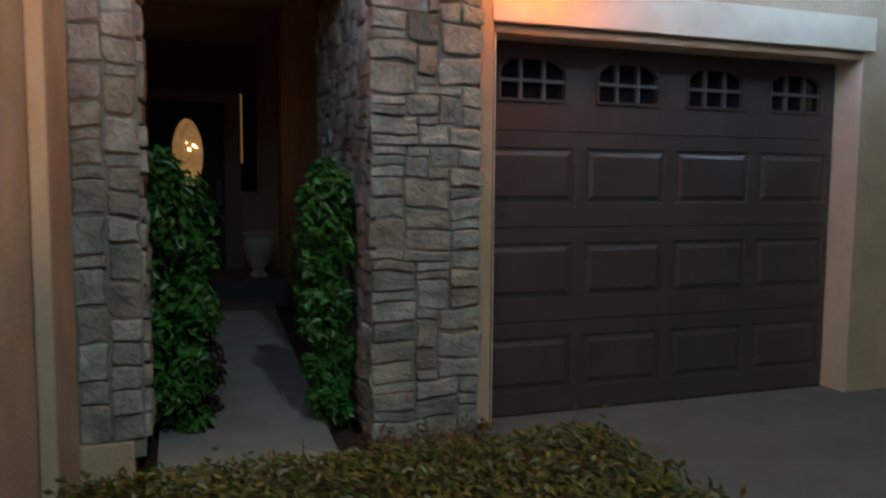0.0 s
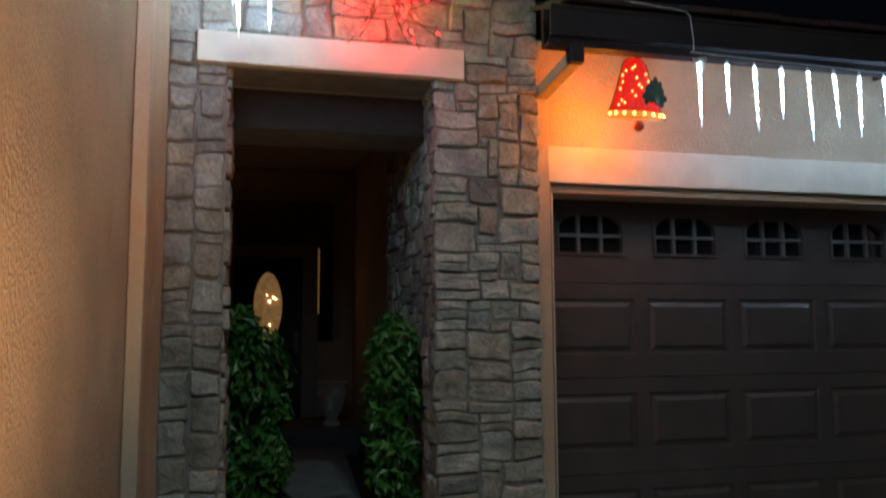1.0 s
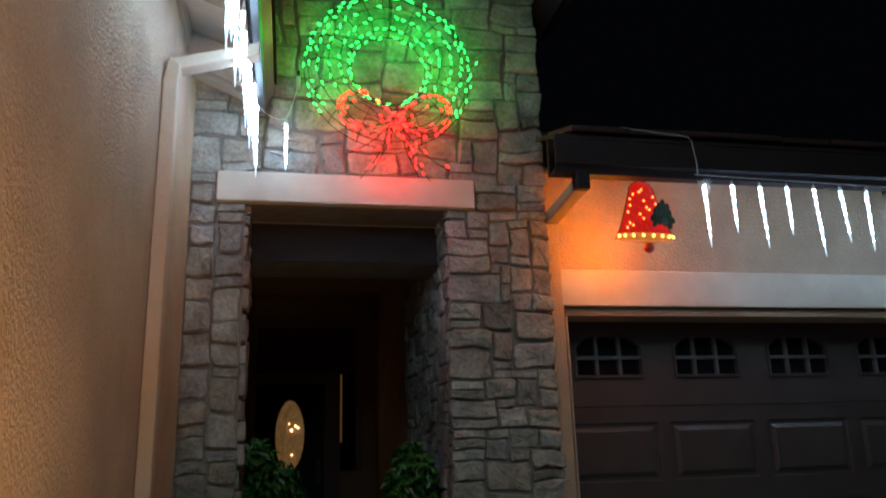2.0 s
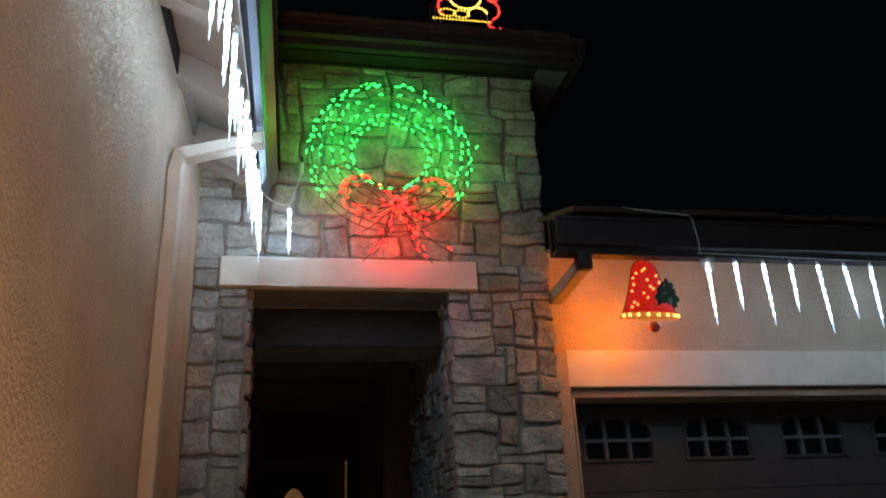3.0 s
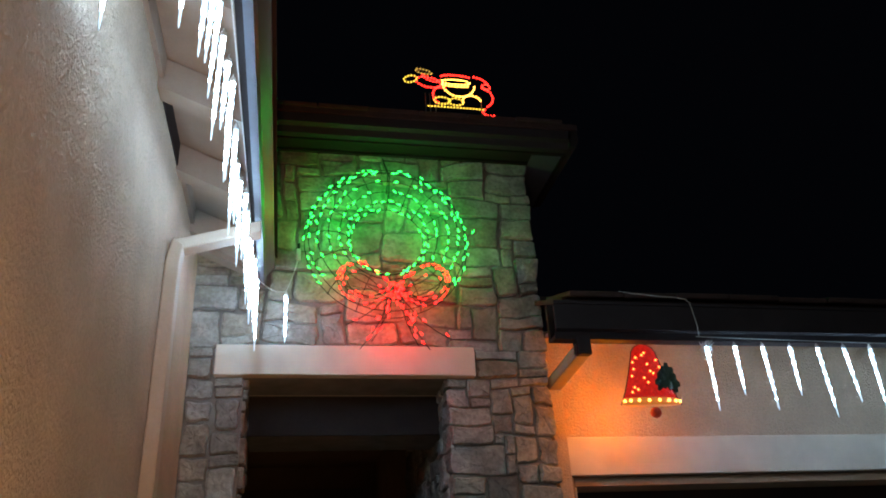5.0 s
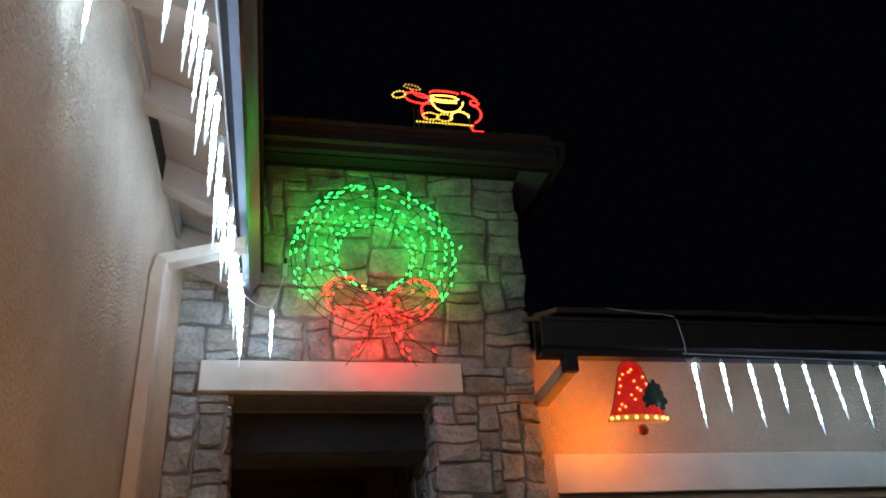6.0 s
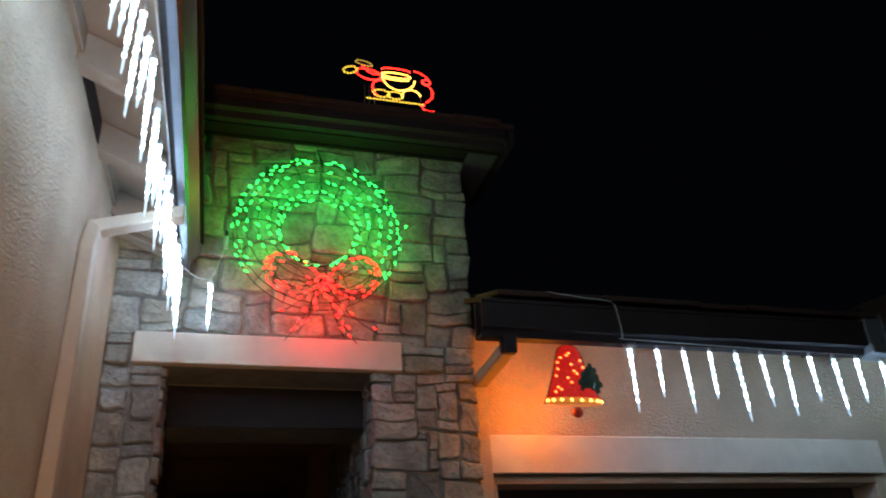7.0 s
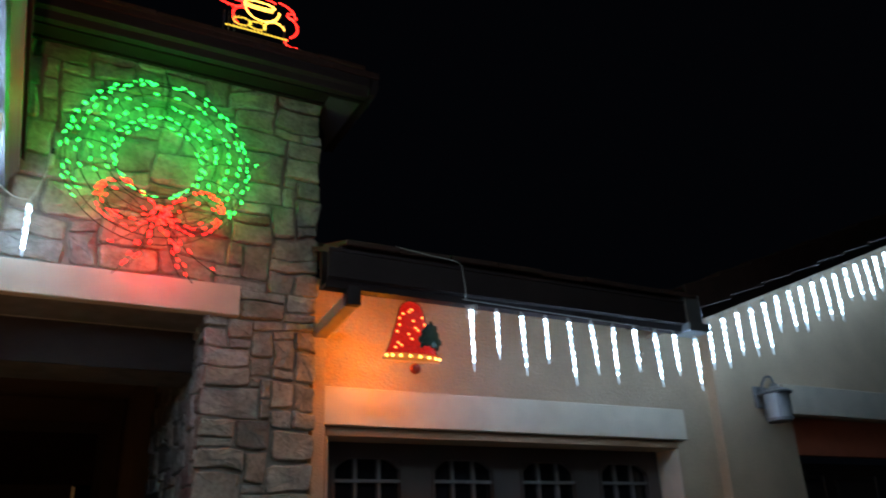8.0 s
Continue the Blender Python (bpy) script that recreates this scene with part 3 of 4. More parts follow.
# gable rake of the second garage
gr = thing("gable_eave", (5.5, 3.9, 3.5), "tiled gable rake with a dark barge board", "eave")
RX0, RZ0, RS = 3.56, 2.825, 0.385
rk = lambda x: RZ0 + RS * (x - RX0)
under("barge_board", prism([(RX0, RZ0 + 0.012), (7.3, rk(7.3) + 0.012), (11.0, RZ0 + 0.012), (11.0, RZ0 + 0.12), (7.3, rk(7.3) + 0.12), (RX0, RZ0 + 0.12)], (3.755, 3.78), "y"), DARKBOARD, gr)
under("roof_deck", prism([(RX0 - 0.1, RZ0 + 0.09), (7.3, rk(7.3) + 0.124), (11.1, RZ0 + 0.09), (11.1, RZ0 + 0.15), (7.3, rk(7.3) + 0.19), (RX0 - 0.1, RZ0 + 0.15)], (3.78, 9.0), "y"), TILE, gr)
under("soffit_board", prism([(RX0, RZ0 + 0.015), (7.3, rk(7.3) + 0.015), (11.0, RZ0 + 0.015), (11.0, RZ0 + 0.04), (7.3, rk(7.3) + 0.04), (RX0, RZ0 + 0.04)], (3.78, 4.22), "y"), BOARD, gr)
rb = bmesh.new()
box(rb, -0.2, 0.2, 0.0, 0.035, -0.10, 0.075, bevel=0.008)
box(rb, -0.2, 0.2, 0.03, 0.16, 0.05, 0.075, bevel=0.006)
rake_mesh = bpy.data.meshes.new("rake_tile")
rb.to_mesh(rake_mesh)
rake_mesh.materials.append(TILE)
ra = math.degrees(math.atan(RS))
for i in range(11):
    x = RX0 + 0.12 + 0.34 * i
    ob = new("rake_tile", rake_mesh)
    ob.parent = gr
    ob.matrix_basis = Matrix.Translation(-Vector(gr.location)) @ pose(x, 3.715, rk(x) + 0.19 + trng.uniform(-0.004, 0.004), 0, -ra + 3.5, 0)
under("drip_edge", prism([(RX0, RZ0 + 0.10), (7.3, rk(7.3) + 0.10), (7.3, rk(7.3) + 0.112), (RX0, RZ0 + 0.112)], (3.745, 3.76), "y"), METAL, gr)

# roof of the stone portal
te = thing("portal_roof", (0.2, 4.6, 4.0), "dark low-pitched tiled roof over the stone portal", "roof")
EX, EZ, EY = 1.375, 4.068, 3.95
under("soffit_board", boxes((-2.2, EX - 0.03, EY + 0.10, 4.7, EZ + 0.012, EZ + 0.03)), DARKBOARD, te)
under("side_soffit", boxes((TX1 + 0.005, EX - 0.032, EY + 0.11, 4.68, EZ + 0.004, EZ + 0.011)), SLATE, te)
under("fascia_board", boxes((-2.2, EX - 0.01, EY + 0.08, EY + 0.10, EZ, EZ + 0.13), (EX - 0.03, EX - 0.01, EY + 0.10, 4.7, EZ, EZ + 0.13)), DARKBOARD, te)
under("frieze_board", boxes((-2.2, TX1, YS - 0.02, YS, EZ - 0.005, EZ + 0.011)), DARKBOARD, te)
under("gutter", prism([(EY + 0.08, EZ + 0.01), (EY + 0.035, EZ + 0.01), (EY + 0.025, EZ + 0.05), (EY, EZ + 0.065), (EY, EZ + 0.125), (EY + 0.01, EZ + 0.125), (EY + 0.015, EZ + 0.07), (EY + 0.04, EZ + 0.03), (EY + 0.08, EZ + 0.03)], (-2.2, EX + 0.005), "x"), GUTTER, te, "dark gutter along the portal roof")
under("gutter_side", prism([(EX - 0.01, EZ + 0.01), (EX + 0.03, EZ + 0.01), (EX + 0.05, EZ + 0.065), (EX + 0.05, EZ + 0.125), (EX - 0.01, EZ + 0.125)], (EY, 4.7), "y"), GUTTER, te)
hb = bmesh.new()
c = [hb.verts.new(p) for p in ((-2.3, EY - 0.01, EZ + 0.13), (EX + 0.05, EY - 0.01, EZ + 0.13), (EX + 0.05, 4.8, EZ + 0.13), (-2.3, 4.8, EZ + 0.13))]
d = [hb.verts.new((v.co.x, v.co.y, v.co.z + 0.04)) for v in c]
e = [hb.verts.new((-2.3, 4.62, EZ + 0.42)), hb.verts.new((0.2, 4.62, EZ + 0.42))]
hb.faces.new(c[::-1])
for i in range(4):
    hb.faces.new((c[i], c[(i + 1) % 4], d[(i + 1) % 4], d[i]))
hb.faces.new((d[0], d[1], e[1], e[0]))
hb.faces.new((d[1], d[2], e[1]))
hb.faces.new((d[2], d[3], e[0], e[1]))
hb.faces.new((d[3], d[0], e[0]))
bmesh.ops.recalc_face_normals(hb, faces=hb.faces)
under("roof_deck", hb, TILE, te)
for i in range(11):
    roof_tile(te, pose(-1.82 + 0.3 * i, EY + trng.uniform(-0.006, 0.006), EZ + 0.163 + trng.uniform(0, 0.005), pitch_deg - 4, trng.uniform(-1, 1), 0))

# ---- icicle lights ----


def icicle(length, seed):
    rng = random.Random(seed)
    ob = thing("icicle_light", (0, 0, 0), "clear plastic icicle tube glowing cold white under the eave", "icicle light", "icicle lights")
    prof = []
    n = 9
    for i in range(n + 1):
        u = i / n
        prof.append(((0.0094 * (1 - 0.52 * u)) * rng.uniform(0.88, 1.12), -0.02 - u * length * 0.80))
    b = bmesh.new()
    lathe(b, prof[::-1], 8)
    part("tube", b, ICE, ob)
    b = bmesh.new()
    r, z = prof[-1]
    lathe(b, [(0.0012, -length), (0.003, -length * 0.95), (r * 0.75, z - 0.03 * length), (r * 0.97, z)], 8)
    part("tip", b, ICETIP, ob, "clear dim tip")
    b = bmesh.new()
    lathe(b, [(0.0100, -0.022), (0.0100, -0.004), (0.006, 0.0), (0.003, 0.004), (0.003, 0.014)], 8)
    part("cap", b, CORD, ob, "clear cap with a cord")
    return ob


irng = random.Random(11)
kinds = [icicle(0.36, 1), icicle(0.28, 2), icicle(0.32, 3), icicle(0.40, 4)]
used = [False] * 4


def hang(x, y, z, k, tilt=2.0):
    m = pose(x, y, z, irng.uniform(-tilt, tilt), irng.uniform(-tilt, tilt), irng.uniform(0, 90))
    if not used[k]:
        used[k] = True
        kinds[k].matrix_basis = m
    else:
        copy_thing(kinds[k], m)


order = [0, 1, 0, 1, 3, 2, 0, 1, 0, 1, 2]
for i in range(10):
    hang(1.868 + 0.1635 * i, 3.745, 2.742, order[i])
hang(3.51, 3.74, 2.735, 0)
for i in range(24):
    x = 3.675 + 0.145 * i
    hang(x, 3.76, rk(x) - 0.018, (2, 0, 2, 0, 3, 1)[i % 6])
for i in range(19):
    hang(-0.462 - 0.0032 * i + irng.uniform(-0.012, 0.012), 3.93 - 0.12 * i - (0.025 if i % 3 == 1 else 0), 3.135, (3, 0, 2, 3, 1)[i % 5], 1.2)
hang(-0.558, 1.70, 3.152, 3)
hang(-0.748, 1.73, 3.152, 3)
# unseen icicles assumed further along the eave, added for light on hedge and stone
for i in range(14):
    hang(-0.50, 1.2 - 0.27 * i, 3.135, 3)
hang(-0.306, 4.10, 3.122, 1)


def cord(name, pts, r, material, label, category="cord"):
    b = bmesh.new()
    tube(b, pts, r, 6)
    return tagged(part(name, b, material), label, category)


def sag(a, b, n=8, drop=0.03):
    a, b = Vector(a), Vector(b)
    return [a.lerp(b, i / n) - Vector((0, 0, 4 * drop * (i / n) * (1 - i / n))) for i in range(n + 1)]


cord("light_cord", sag((1.80, 3.71, 2.765), (3.45, 3.745, 2.752), 20, 0.004), 0.0025, CORD, "thin clear light cord along the gutter")
cord("light_cord", [(3.45, 3.745, 2.752), (3.60, 3.75, 2.79)] + sag((3.66, 3.76, rk(3.66)), (7.2, 3.76, rk(7.2)), 6, 0.0), 0.002, CORD, "thin clear light cord along the gable rake")
cord("light_cord", sag((-0.462, 3.98, 3.145), (-0.52, -2.5, 3.145), 12, 0.0), 0.0025, CORD, "thin clear light cord along the beige eave")
cord("light_cord", sag((-0.455, 3.98, 3.15), (-0.306, 4.10, 3.13), 8, 0.03), 0.003, CORD, "white light cord drooping to the stone wall")
cord("supply_cord", sag((-0.306, 4.10, 3.13), (-0.25, 4.12, 3.33), 8, 0.015), 0.003, CORD, "white supply cord running up to a plug")
cord("light_cord", sag((-0.515, 1.85, 3.145), (-0.558, 1.70, 3.158), 5, 0.004) + sag((-0.558, 1.70, 3.158), (-0.748, 1.73, 3.163), 6, 0.0)[1:] + [(-0.755, 1.64, 3.30)], 0.003, CORD, "thin clear light cord looped under the eave")
plug = thing("cord_plug", (-0.248, 4.125, 3.36), "white plug joint of the light cords", "plug")
part("plug_body", boxes((-0.012, 0.012, -0.012, 0.012, -0.035, 0.035), bevel=0.005), CORD, plug)
part("plug_tail", boxes((-0.008, 0.008, -0.008, 0.008, 0.035, 0.07), bevel=0.003), WIRE, plug)
cord("supply_cord", [(1.40, 3.69, 3.0), (1.47, 3.672, 2.982), (1.52, 3.668, 2.978), (1.60, 3.666, 2.968), (1.70, 3.666, 2.964), (1.755, 3.666, 2.956), (1.78, 3.67, 2.938), (1.797, 3.685, 2.88), (1.808, 3.69, 2.82), (1.812, 3.70, 2.765)], 0.0028, CORD, "grey supply cord lying on the roof edge")
tangle = bmesh.new()
for k in range(5):
    tube(tangle, [(1.865 + 0.035 * math.cos(a * 1.1 + k) * (0.4 + 0.2 * k), 3.735 + 0.012 * math.sin(a + k), 2.735 - 0.012 * a * (k % 3) / 2 + 0.02 * math.sin(a * 1.7 + k)) for a in range(7)], 0.002, 5)
tagged(part("cord_tangle", tangle, CORD), "tangled clear cord end above the first icicle", "cord")

# ---- lit wreath with bow ----
wreath = thing("wreath", (0.242, YS - 0.055, 3.45), "round wire wreath with green bulbs hung on the stone wall", "wreath")
wr = random.Random(5)
bb = bmesh.new()
lathe(bb, [(0.0025, -0.010), (0.0043, -0.006), (0.0044, 0.001), (0.0028, 0.009), (0.0006, 0.016)], 7)
for f in bb.faces:
    f.smooth = True


def bulb_mesh(name, material):
    me = bpy.data.meshes.new(name)
    bb.to_mesh(me)
    me.materials.append(material)
    return me


green_mesh, red_mesh = bulb_mesh("green_bulb", GREEN), bulb_mesh("red_bulb", RED)
red_mesh.transform(Matrix.Scale(0.84, 4))


def bulb(parent, mesh, p, along, name):
    ob = new(name, mesh)
    ob.parent = parent
    q = Vector(along).normalized().to_track_quat("Z", "Y")
    ob.matrix_basis = Matrix.Translation(p) @ q.to_matrix().to_4x4() @ pose(0, 0, 0, wr.uniform(-22, 22), wr.uniform(-22, 22), 0)
    return ob


RC, RT = 0.335, 0.128
for k in range(7):
    phi = math.radians(4 + 172 * k / 6)
    r, dep = RC + RT * math.cos(phi), -0.115 * math.sin(phi)
    b = bmesh.new()
    tube(b, [(r * math.cos(a * math.pi / 24), dep, r * math.sin(a * math.pi / 24)) for a in range(48)], 0.0026, 5, closed=True)
    part("frame_ring", b, WIRE, wreath)
    n = int(52 * (r / 0.46) ** 0.75)
    for i in range(n):
        a = 2 * math.pi * (i + wr.uniform(-0.3, 0.3)) / n
        low = abs(math.degrees(a) - 270)
        if (low < 52 and r > 0.27) or (low < 30 and wr.random() < 0.4) or abs(math.degrees(a) - 91) < 4 or wr.random() < 0.12:
            continue
        rr = r + wr.uniform(-0.008, 0.008)
        s = 1 if wr.random() < 0.8 else -1
        bulb(wreath, green_mesh, (rr * math.cos(a), dep - 0.008, rr * math.sin(a)), (-s * math.sin(a) + wr.uniform(-0.4, 0.4), wr.uniform(-0.5, 0.1), s * math.cos(a) + wr.uniform(-0.4, 0.4)), "bulb")
for i in range(16):
    a = 2 * math.pi * i / 16
    b = bmesh.new()
    tube(b, [((RC + RT * math.cos(p * math.pi / 8)) * math.cos(a), -0.115 * math.sin(p * math.pi / 8), (RC + RT * math.cos(p * math.pi / 8)) * math.sin(a)) for p in range(9)], 0.0024, 5)
    part("frame_rib", b, WIRE, wreath)
b = bmesh.new()
tube(b, [(-0.01, 0.03, 0.58), (-0.01, -0.02, 0.52), (0.0, -0.10, 0.40), (0.0, -0.03, 0.30)], 0.005, 6)
tube(b, [(0.012, 0.02, 0.50), (0.01, -0.11, 0.36), (0.012, -0.04, 0.27)], 0.004, 6)
part("hanger", b, WIRE, wreath)
bulb(wreath, green_mesh, (0.50, -0.03, 0.075), (0.7, 0, 0.6), "bulb")
b = bmesh.new()
tube(b, [(0.455, -0.03, 0.03), (0.48, -0.035, 0.06), (0.495, -0.03, 0.072)], 0.002, 5)
part("stray_lead", b, WIRE, wreath)

bow = thing("bow", (0.262, YS - 0.17, 3.15), "wire bow with red bulbs below the wreath", "bow")
for s in (-1, 1):
    for k, (rx, rz, dep, n) in enumerate([(0.150, 0.125, 0.0, 24), (0.128, 0.10, -0.05, 18), (0.10, 0.065, 0.03, 5)]):
        pts = []
        for i in range(28):
            a = 2 * math.pi * i / 28
            x, z = rx * math.cos(a), rz * math.sin(a)
            pinch = 0.45 + 0.55 * min(1.0, (x + rx) / (1.1 * rx))
            pts.append(Vector((s * (0.155 + x), dep * math.sin(a / 2), z * pinch - 0.012 + 0.03 * (x / rx))))
        b = bmesh.new()
        tube(b, pts, 0.0026, 5, closed=True)
        part("loop_wire", b, WIRE, bow)
        for i in range(n):
            j = int(28 * (i + wr.uniform(-0.3, 0.3)) / n) % 28
            bulb(bow, red_mesh, pts[j] + Vector((0, -0.008, wr.uniform(-0.006, 0.006))), pts[(j + 1) % 28] - pts[j], "bulb")
for x0, x1, z1, n in ((-0.03, -0.185, -0.37, 8), (-0.015, -0.125, -0.33, 7), (-0.04, -0.075, -0.25, 5), (0.02, 0.125, -0.35, 8), (0.03, 0.185, -0.37, 7), (0.04, 0.085, -0.26, 5), (0.05, 0.30, -0.31, 5), (-0.05, -0.26, -0.24, 4)):
    pts = [Vector((x0 * min(1, 3 * u) + (x1 - x0) * u ** 1.9, -0.03 + 0.05 * u, -0.03 + (z1 + 0.03) * (u if abs(x1) < 0.2 else u ** 0.8))) for u in [i / 12 for i in range(13)]]
    b = bmesh.new()
    tube(b, pts, 0.0024, 5)
    part("tail_wire", b, WIRE, bow)
    for i in range(n):
        j = min(11, int(12 * (i + wr.uniform(0.1, 0.9)) / n))
        bulb(bow, red_mesh, pts[j] + Vector((wr.uniform(-0.028, 0.028), -0.008, wr.uniform(-0.012, 0.012))), pts[j + 1] - pts[j], "bulb")
b = bmesh.new()
for k in range(6):
    a = math.pi * k / 6
    tube(b, [(0.29 * math.cos(a), 0.0, -0.02), (0.15 * math.cos(a), -0.05, -0.02 - 0.09 * math.sin(a)), (0, -0.03, -0.03 - 0.12 * math.sin(a))], 0.0014, 4)
part("bow_ribs", b, WIRE, bow)
bb.free()

# ---- lit bell ----
bell = thing("bell_light", (1.592, 3.92, 2.625), "red film bell lit by amber bulbs, hung from the gutter", "bell light")
FILM = glow("red_lit_film", (1.0, 0.012, 0.006), 0.4)
FILM.node_tree.nodes["Principled BSDF"].inputs["Base Color"].default_value = (0.22, 0.006, 0.004, 1)
fn = FILM.node_tree
fno, fra, fbu = fn.nodes.new("ShaderNodeTexNoise"), fn.nodes.new("ShaderNodeMapRange"), fn.nodes.new("ShaderNodeBump")
fno.inputs["Scale"].default_value, fno.inputs["Detail"].default_value = 22.0, 4.0
fra.inputs["To Min"].default_value, fra.inputs["To Max"].default_value = 0.02, 0.75
fbu.inputs["Distance"].default_value = 0.012
fn.links.new(fno.outputs["Fac"], fra.inputs["Value"])
fn.links.new(fra.outputs["Result"], fn.nodes["Principled BSDF"].inputs["Emission Strength"])
fn.links.new(fno.outputs["Fac"], fbu.inputs["Height"])
fn.links.new(fbu.outputs["Normal"], fn.nodes["Principled BSDF"].inputs["Normal"])
RIMFILM = glow("amber_lit_film", (1.0, 0.32, 0.06), 0.35)
AMBER = glow("amber_point", (1.0, 0.38, 0.05), 9.0)
REDPT = glow("red_point", (1.0, 0.16, 0.03), 6.0)
prof = [(0.152, -0.135), (0.136, -0.10), (0.118, -0.05), (0.101, 0.0), (0.086, 0.05), (0.073, 0.095), (0.066, 0.125), (0.048, 0.150), (0.018, 0.166)]


def flat(b):
    for v in b.verts:
        v.co.y *= 0.24
    for f in b.faces:
        f.smooth = True
    return b


b = bmesh.new()
lathe(b, prof, 24)
part("bell_body", flat(b), FILM, bell, "crinkled red film over a wire frame")
b = bmesh.new()
lathe(b, [(0.163, -0.165), (0.168, -0.16), (0.160, -0.133), (0.150, -0.133)], 24)
part("bell_rim", flat(b), RIMFILM, bell, "amber rim band")
for k in (-1, 1):
    b = bmesh.new()
    tube(b, [(k * (r + 0.003), 0, z) for r, z in [(0.168, -0.166)] + prof], 0.003, 5)
    part("frame_wire", b, WIRE, bell)
b = bmesh.new()
bmesh.ops.create_icosphere(b, subdivisions=2, radius=0.030, matrix=Matrix.Translation((0.016, 0, -0.205)))
part("clapper", b, mat("dark_red_film", (0.60, 0.05, 0.015), 0.35, bump=0.6, fine=60, dist=0.01), bell)
lr = random.Random(9)
pb = bmesh.new()
bmesh.ops.create_icosphere(pb, subdivisions=1, radius=0.0052)
spot = bpy.data.meshes.new("bell_bulb_red")
pb.to_mesh(spot)
spot.materials.append(REDPT)
spot2 = bpy.data.meshes.new("bell_bulb_amber")
pb.to_mesh(spot2)
spot2.materials.append(AMBER)
pb.free()
for i in range(18):
    z = 0.12 - 0.23 * (i + 0.5) / 18
    r = np.interp(z, [p[1] for p in prof], [p[0] for p in prof])
    a = lr.uniform(-1.15, 1.15)
    ob = new("bulb", spot)
    ob.parent = bell
    ob.scale = (1.35, 1.1, 1.35)
    ob.location = (r * math.sin(a), -0.24 * r * math.cos(a) - 0.002, z)
for i in range(8):
    a = -1.25 + 2.5 * i / 7
    ob = new("bulb", spot2)
    ob.parent = bell
    ob.scale = (1.7, 1.3, 1.7)
    ob.location = (0.162 * math.sin(a), -0.24 * 0.164 * math.cos(a) - 0.002, -0.149)
HOLLY = mat("dark_holly_film", (0.014, 0.034, 0.009), 0.35, vary=0.3, fine=40, bump=0.5)
for s, cx, cz, turn in ((-1, 0.055, -0.045, 25), (1, 0.105, -0.055, -20), (1, 0.085, -0.015, 5)):
    b = bmesh.new()
    pts = []
    for i in range(18):
        a = 2 * math.pi * i / 18
        q = 1.0 if i % 3 else 0.72
        pts.append((0.040 * q * math.cos(a), 0.064 * q * math.sin(a)))
    f = [b.verts.new((u, -0.012 - 0.2 * abs(u), v)) for u, v in pts]
    mid = b.verts.new((0, -0.016, 0))
    g = [b.verts.new((u, -0.004 - 0.2 * abs(u), v)) for u, v in pts]
    for i in range(18):
        b.faces.new((f[i], f[(i + 1) % 18], mid))
        b.faces.new((g[i], g[(i + 1) % 18], f[(i + 1) % 18], f[i]))
    bmesh.ops.recalc_face_normals(b, faces=b.faces)
    ob = part("holly_leaf", b, HOLLY, bell)
    ob.matrix_basis = pose(cx, -0.045, cz, 0, turn, 0)
b = bmesh.new()
tube(b, [(0, 0, 0.16), (0.01, -0.01, 0.19), (0.0, 0.0, 0.21)], 0.0025, 5)
part("hook", b, WIRE, bell)
b = bmesh.new()
tube(b, sag((0.0, 0.0, 0.165), (0.232, -0.175, 0.165), 8, 0.006), 0.002, 5)
part("lead", b, WIRE, bell, "thin dark lead to the icicle lights")

# ---- rope-light figure on the roof ----
fig = thing("rope_light_figure", (0.672, 4.14, 4.318), "flat rope-light figure in red and yellow standing on the roof", "light figure")


ROPEWIRE = mat("clear_rope_tube", (0.12, 0.05, 0.03), 0.3, bump=0.0)


def strand(pts, material, name):
    b = bmesh.new()
    tube(b, pts, 0.0028, 5)
    part(name, b, ROPEWIRE, fig)
    b = bmesh.new()
    total = 0.0
    for p, q in zip(pts, pts[1:]):
        p, q = Vector(p), Vector(q)
        d = (q - p).length
        while total < d:
            bmesh.ops.create_icosphere(b, subdivisions=1, radius=0.0070, matrix=Matrix.Translation(p.lerp(q, total / d) + Vector((0, -0.003, 0))))
            total += 0.021
        total -= d
    part("bulb_row", b, material, fig)


def arc(cx, cz, rx, rz, a0=0, a1=360, n=22, lean=0.0):
    k = 0.00123
    out = []
    for i in range(n + 1):
        a = math.radians(a0 + (a1 - a0) * i / n)
        u, v = rx * math.cos(a), rz * math.sin(a)
        x = cx + u * math.cos(lean) - v * math.sin(lean)
        z = cz + u * math.sin(lean) + v * math.cos(lean)
        out.append(((x - 375) * k, 0.0, 0.135 + z * 0.00155))
    return out


ROPE_D = glow("dim_olive_rope", (0.7, 0.45, 0.08), 0.9)
ROPE_R, ROPE_Y, ROPE_O = glow("red_rope", (1.0, 0.018, 0.012), 9.0), glow("yellow_rope", (1.0, 0.50, 0.07), 7.0), glow("olive_rope", (0.75, 0.50, 0.05), 2.4)
strand(arc(410, 0, 148, 1, 180, 0), ROPE_O, "base_strand")
strand(arc(430, 120, 86, 62, 175, 365), ROPE_Y, "body_strand")
strand(arc(415, 133, 76, 13), ROPE_Y, "seat_strand")
strand(arc(415, 118, 72, 8, 180, 360), ROPE_Y, "seat_strand")
strand(arc(415, 160, 75, 9, 185, 0), ROPE_R, "top_strand")
strand(arc(490, 118, 105, 52, 75, 8), ROPE_R, "tail_strand")
strand(arc(578, 118, 22, 14), ROPE_R, "loop_strand")
strand(arc(535, 62, 76, 54, 70, -62), ROPE_R, "runner_strand")
strand(arc(590, -12, 38, 18, 140, 330), ROPE_R, "runner_strand")
strand(arc(332, 58, 44, 42, 60, 250), ROPE_R, "front_strand")
strand(arc(335, 32, 42, 18), ROPE_O, "leg_strand")
strand(arc(410, 30, 40, 18), ROPE_O, "leg_strand")
